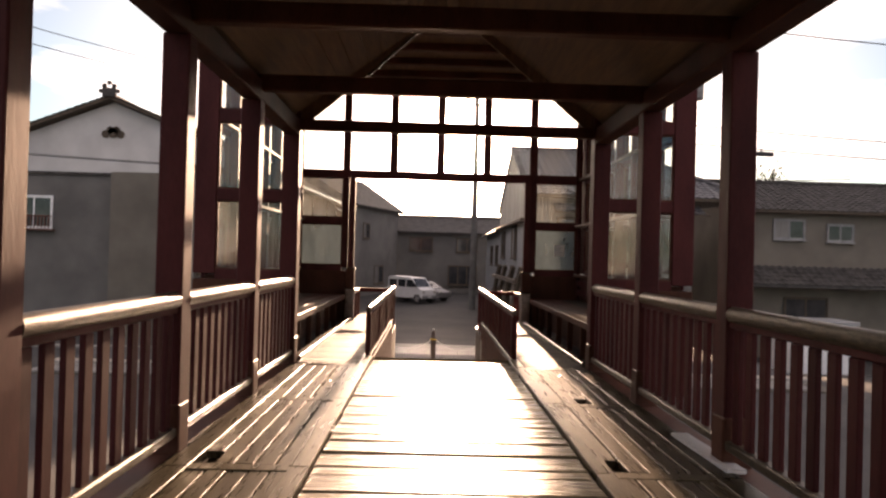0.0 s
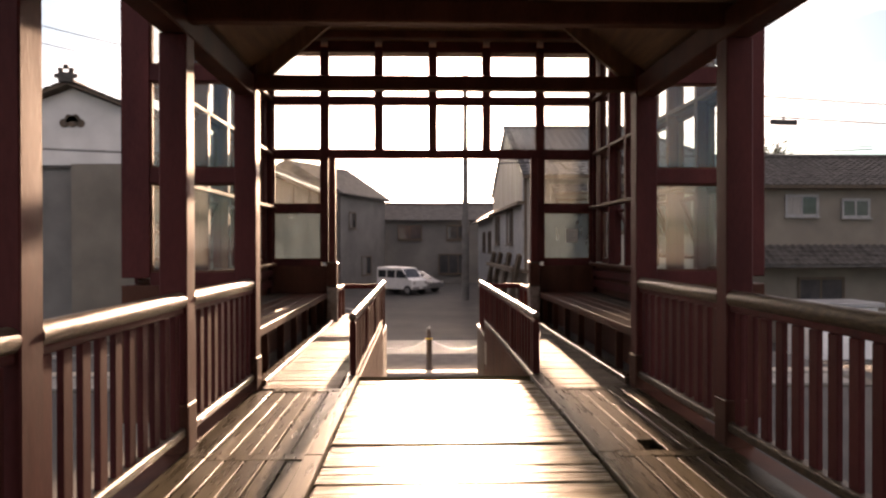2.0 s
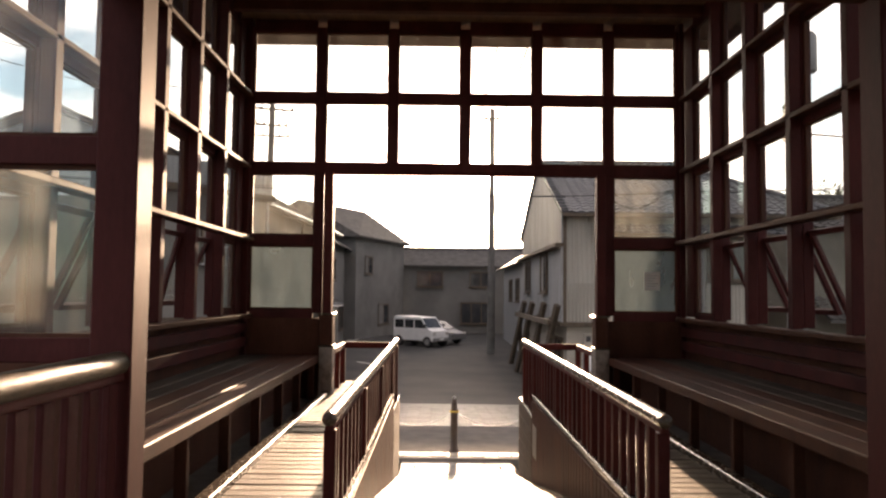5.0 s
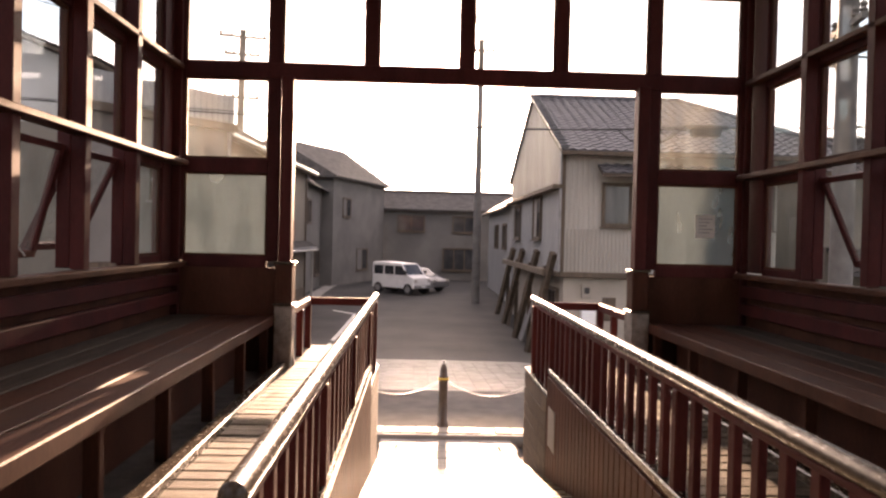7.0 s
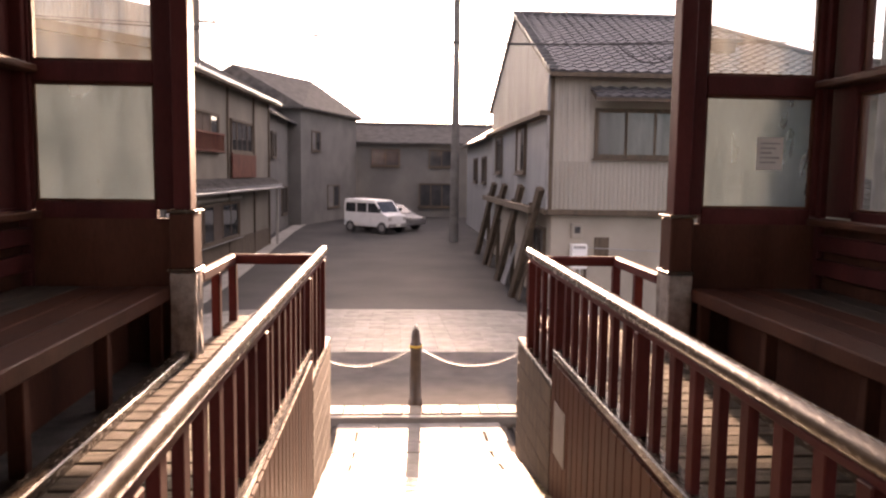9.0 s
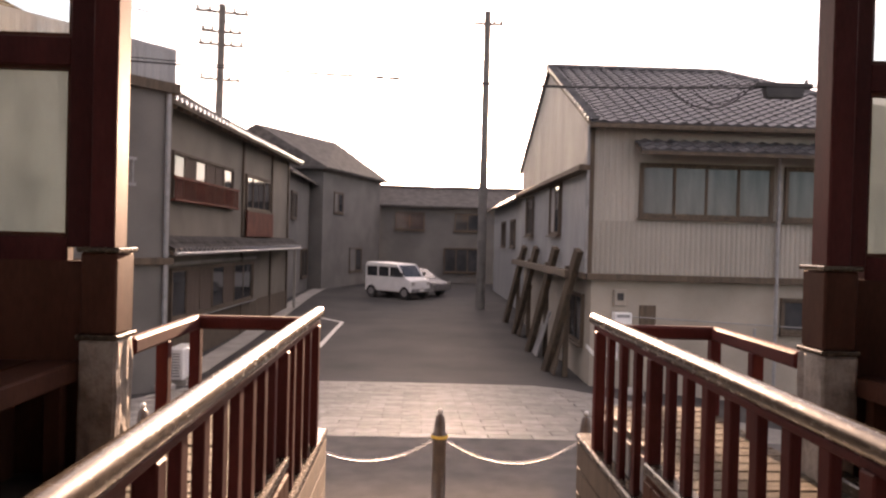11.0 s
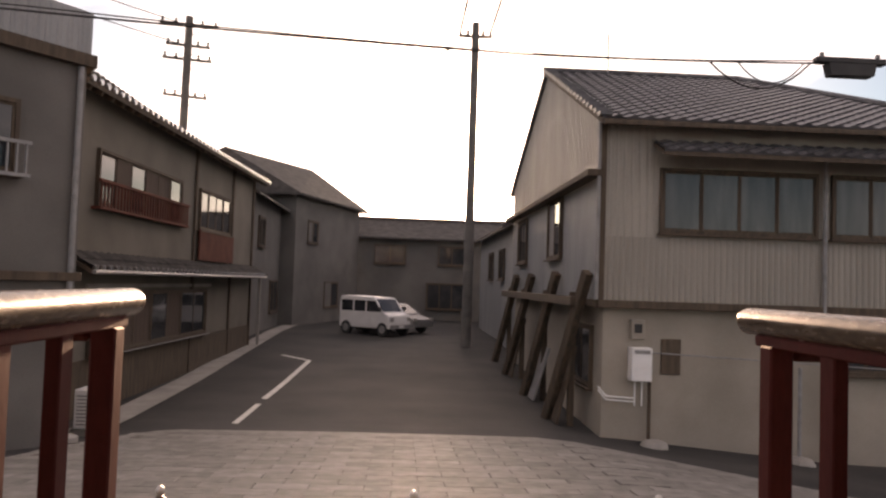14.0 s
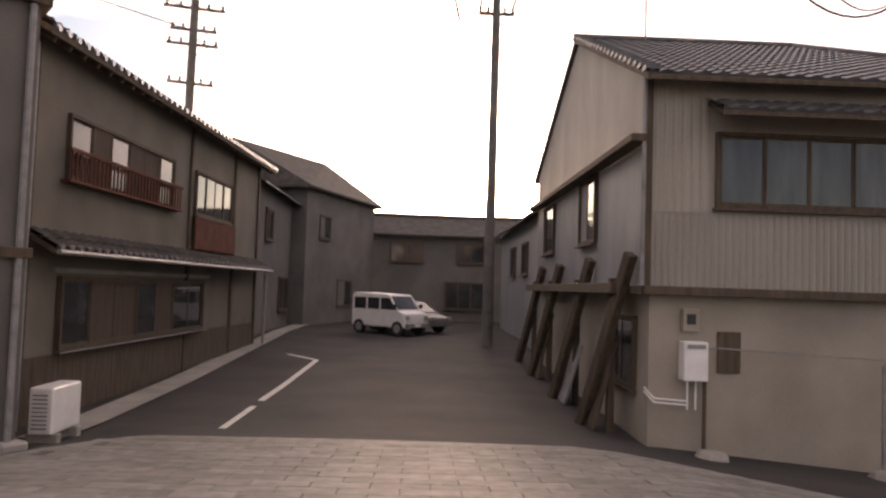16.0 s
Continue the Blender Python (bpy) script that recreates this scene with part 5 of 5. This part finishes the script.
build_pole(-9.6, 47, 11.75, 0.16, "tall grey utility pole with three cross-arms and insulators", ((11.4, 1.2, 15), (10.5, 0.9, 15), (9.9, 1.0, 15), (8.3, 0.9, 20)), 0.15)
build_pole(2.42, 42.0, 10.35, 0.14, "slim grey utility pole beside the street", ((9.85, 0.62, 0),))
build_pole(6.95, 20.4, 8.2, 0.15, "grey utility pole with a transformer by the cross street", ((7.9, 0.9, 80), (5.1, 0.7, 80), (4.6, 0.7, 80)))
tr = thing("pole_transformer", "grey pole-mounted transformer can", "transformer", (6.95, 19.98, 5.7))
part("can", lathe(bmesh.new(), 0, 0, ((0.22, 0), (0.25, 0.03), (0.25, 0.7), (0.2, 0.78))), METAL, tr, smooth=True)
boxed("bracket", METAL, tr, -0.06, 0.06, 0.2, 0.45, 0.3, 0.4)


def wire(name, points, r, sag, label, group="overhead cables"):
    g = thing(name, label, "cable", group=group)
    path = []
    for a, b in zip(points, points[1:]):
        a, b = Vector(a), Vector(b)
        n = 10
        path += [a.lerp(b, k / n) - Vector((0, 0, sag * 4 * (k / n) * (1 - k / n))) for k in range(n)]
    path.append(Vector(points[-1]))
    bm = bmesh.new()
    rings = []
    for k, p in enumerate(path):
        d = (path[min(k + 1, len(path) - 1)] - path[max(k - 1, 0)]).normalized()
        u = d.orthogonal().normalized() if abs(d.z) > 0.9 else d.cross(Vector((0, 0, 1))).normalized()
        v = d.cross(u)
        rings.append([bm.verts.new(p + (u * math.cos(1.2566 * q) + v * math.sin(1.2566 * q)) * r) for q in range(5)])
    for r0, r1 in zip(rings, rings[1:]):
        for q in range(5):
            bm.faces.new((r0[q], r0[(q + 1) % 5], r1[(q + 1) % 5], r1[q]))
    part("strand", bm, CABLE, g)


wire("overhead_cable", ((-14, 23.0, 4.15), (-4.6, 23.9, 3.86), (1.5, 24.3, 3.75), (5.9, 24.6, 3.93), (14, 25.0, 4.3)), 0.015, 0.02, "black overhead cable across the street")
wire("overhead_cable", ((-14, 23.0, 4.2), (-4.6, 23.9, 3.92), (1.5, 24.3, 3.78), (5.4, 24.6, 3.95), (14, 25.0, 4.4)), 0.01, 0.04, "black overhead cable across the street")
wire("overhead_cable", ((4.1, 24.5, 3.86), (5.6, 24.6, 3.93)), 0.014, 0.38, "slack looping overhead cable")
wire("overhead_cable", ((4.5, 24.5, 3.87), (5.5, 24.6, 3.92)), 0.01, 0.3, "slack looping overhead cable")
wire("overhead_cable", ((0.6, 24.3, 3.8), (0.35, 24.3, 3.65), (0.45, 24.3, 3.2)), 0.014, 0.0, "short drooping cable end")
wire("overhead_cable", ((1.86, 42, 10.05), (1.82, 8, 10.05)), 0.045, 0.1, "thin overhead cable along the street")
wire("overhead_cable", ((2.98, 42, 10.05), (2.72, 8, 10.05)), 0.045, 0.1, "thin overhead cable along the street")
wire("overhead_cable", ((-30, 20, 12.5), (-9.6, 47, 11.4)), 0.022, 0.5, "thin overhead cable to the tall pole")
wire("overhead_cable", ((-30, 20, 11.9), (-9.6, 47, 10.5)), 0.022, 0.5, "thin overhead cable to the tall pole")
for z in (7.9, 5.1, 4.6):
    wire("overhead_cable", ((6.95, 20.4, z), (50, 27, z + 1)), 0.02, 0.6, "thin overhead cable along the cross street")
sp = thing("cable_splice_box", "black cable closure hanging on the overhead cable", "cable box", (6.15, 24.6, 3.88))
part("case", prism(bmesh.new(), [(-0.3, -0.13), (0.3, -0.13), (0.34, 0.04), (-0.34, 0.04)], "y", -0.09, 0.09), CABLE, sp)
boxed("lid", CABLE, sp, -0.5, 0.5, -0.07, 0.07, 0.042, 0.13, bev=0.015)
for x in (-0.4, 0.4):
    boxed("clamp", METAL, sp, x - 0.02, x + 0.02, -0.03, 0.03, 0.13, 0.2)
cl = thing("cable_splice_box", "black cable closure hanging on the overhead cable", "cable box", (9.12, 20.73, 4.43), rz=9)
boxed("case", CABLE, cl, -0.36, 0.36, -0.06, 0.06, -0.07, 0.06, bev=0.02)
boxed("hanger", METAL, cl, -0.02, 0.02, -0.02, 0.02, 0.06, 0.16)
am = thing("roof_rod", "thin upright metal rod on the roof ridge", "rod", (5.1, 33.4, 6.1))
part("rod", rod(bmesh.new(), (0, 0, -0.1), (0, 0, 1.15), 0.02, seg=6), METAL, am)


def build_van():
    g = thing("van", "small white boxy van parked across the street", "van", (-1.02, 45.5, ground_z(-1.02, 45.5)), rz=-40)
    L, W = 1.38, 0.66
    side_outline = [(-L, 0.3), (L - 0.03, 0.3), (L, 0.5), (L - 0.06, 0.82), (L - 0.42, 0.92), (L - 0.86, 1.5), (-L + 0.12, 1.56), (-L, 1.45)]
    bm = prism(bmesh.new(), side_outline, "y", -W, W)
    bmesh.ops.bevel(bm, geom=bm.edges[:], offset=0.035, segments=2, affect="EDGES")
    part("body", bm, WHITE, g, "white painted body")
    bm = prism(bmesh.new(), [(L - 0.47, 0.955), (L - 0.45, 0.965), (L - 0.82, 1.45), (L - 0.85, 1.44)], "y", -W + 0.09, W - 0.09)
    part("windscreen", bm, DARKGLASS, g)
    for s in (-1, 1):
        for a, b in ((-L + 0.14, -0.62), (-0.54, 0.06)):
            boxed("side_window", DARKGLASS, g, a, b, *sorted((s * W, s * (W + 0.006))), 0.95, 1.38, bev=0.002)
        bm = prism(bmesh.new(), [(0.14, 0.95), (0.92, 0.95), (0.6, 1.38), (0.14, 1.38)], "y", *sorted((s * W, s * (W + 0.006))))
        part("side_window", bm, DARKGLASS, g)
        for x in (-0.98, 0.98):
            w = part("wheel", rod(bmesh.new(), (x, s * (W - 0.14), 0.27), (x, s * (W + 0.01), 0.27), 0.27, seg=18), BLACK, g)
            part("rim", rod(bmesh.new(), (x, s * (W - 0.02), 0.27), (x, s * (W + 0.02), 0.27), 0.16, seg=14), METAL, w)
        boxed("headlight", CHROME, g, L - 0.06, L + 0.01, *sorted((s * 0.42, s * 0.62)), 0.6, 0.76, bev=0.01)
        boxed("mirror", BLACK, g, 0.85, 0.95, *sorted((s * (W + 0.02), s * (W + 0.16))), 1.0, 1.16, bev=0.01)
    boxed("bumper", METAL, g, L - 0.05, L + 0.05, -W + 0.04, W - 0.04, 0.3, 0.46, bev=0.02)
    boxed("plate", WHITE, g, L + 0.05, L + 0.056, -0.16, 0.16, 0.34, 0.44)


build_van()


def build_car():
    g = thing("car", "low pale car parked behind the van", "car", (-0.4, 47.5, ground_z(-0.4, 47.5)), rz=-40)
    out = [(-1.8, 0.28), (1.8, 0.28), (1.85, 0.6), (1.0, 0.78), (0.35, 1.22), (-0.95, 1.24), (-1.5, 0.85), (-1.85, 0.8)]
    bm = prism(bmesh.new(), out, "y", -0.72, 0.72)
    bmesh.ops.bevel(bm, geom=bm.edges[:], offset=0.05, segments=2, affect="EDGES")
    part("body", bm, METAL, g, "pale grey painted body")
    part("windscreen", prism(bmesh.new(), [(0.98, 0.81), (1.0, 0.83), (0.38, 1.2), (0.36, 1.18)], "y", -0.6, 0.6), DARKGLASS, g)
    for s in (-1, 1):
        part("side_window", prism(bmesh.new(), [(-1.3, 0.84), (0.8, 0.82), (0.3, 1.16), (-0.9, 1.17)], "y", *sorted((s * 0.72, s * 0.727))), DARKGLASS, g)
        for x in (-1.15, 1.15):
            w = part("wheel", rod(bmesh.new(), (x, s * 0.58, 0.29), (x, s * 0.73, 0.29), 0.29, seg=18), BLACK, g)
            part("rim", rod(bmesh.new(), (x, s * 0.6, 0.29), (x, s * 0.74, 0.29), 0.17, seg=14), METAL, w)
        boxed("headlight", CHROME, g, 1.74, 1.83, *sorted((s * 0.42, s * 0.64)), 0.55, 0.67, bev=0.01)


build_car()


def build_tree(x, y, z0, h, seed):
    """A broad-leaved tree: a forked trunk, limbs, and sprays of large separate leaves."""
    g = thing("tree", "dark broad-leaved tree with loose sprays behind the roofs", "tree", (x, y, z0))
    rnd = random.Random(seed)
    bm = bmesh.new()
    rod(bm, (0, 0, -0.2), (0.15, 0.1, h * 0.55), 0.2, 0.13, 10)
    rod(bm, (0.15, 0.1, h * 0.54), (0.0, 0.15, h * 0.86), 0.13, 0.05, 8)
    part("trunk", bm, TIMBER, g)
    verts, faces = [], []
    for k in range(13):
        a, reach = 6.28 * k / 13 + rnd.uniform(-0.2, 0.2), rnd.uniform(0.5, 1.35)
        foot = Vector((0.1, 0.1, h * rnd.uniform(0.6, 0.82)))
        tip = Vector((math.cos(a) * reach, math.sin(a) * reach, h * rnd.uniform(0.84, 0.99)))
        part("limb", rod(bmesh.new(), foot, tip, 0.045, 0.012, 6), TIMBER, g)
        for _ in range(46):
            p = foot.lerp(tip, rnd.uniform(0.45, 1.05)) + Vector((rnd.gauss(0, 0.17), rnd.gauss(0, 0.17), rnd.gauss(0, 0.12)))
            q = Vector((rnd.gauss(0, 1), rnd.gauss(0, 1), rnd.gauss(-0.2, 0.7))).normalized() * rnd.uniform(0.12, 0.2)
            w = q.cross(Vector((rnd.random() - 0.5, rnd.random() - 0.5, rnd.random()))).normalized() * 0.055
            i = len(verts)
            verts += [p, p + q * 0.45 - w, p + q, p + q * 0.45 + w]
            faces.append((i, i + 1, i + 2, i + 3))
    me = bpy.data.meshes.new("crown")
    me.from_pydata([tuple(v) for v in verts], [], faces)
    me.materials.append(LEAF)
    new("crown", me).parent = g


build_tree(17.4, 39.5, ground_z(17.4, 39.5), 6.75 - ground_z(17.4, 39.5), 3)


nt = thing("paper_notice", "small pale paper notice taped inside the grimy front pane", "notice", (2.66, Y1 - 0.006, 1.52))
boxed("sheet", WHITEP, nt, -0.1, 0.1, -0.004, -0.002, -0.13, 0.11)
for k in range(5):
    boxed("text_bar", METAL, nt, -0.075, 0.075 - 0.03 * (k % 3), -0.006, -0.004, 0.06 - 0.035 * k, 0.072 - 0.035 * k)
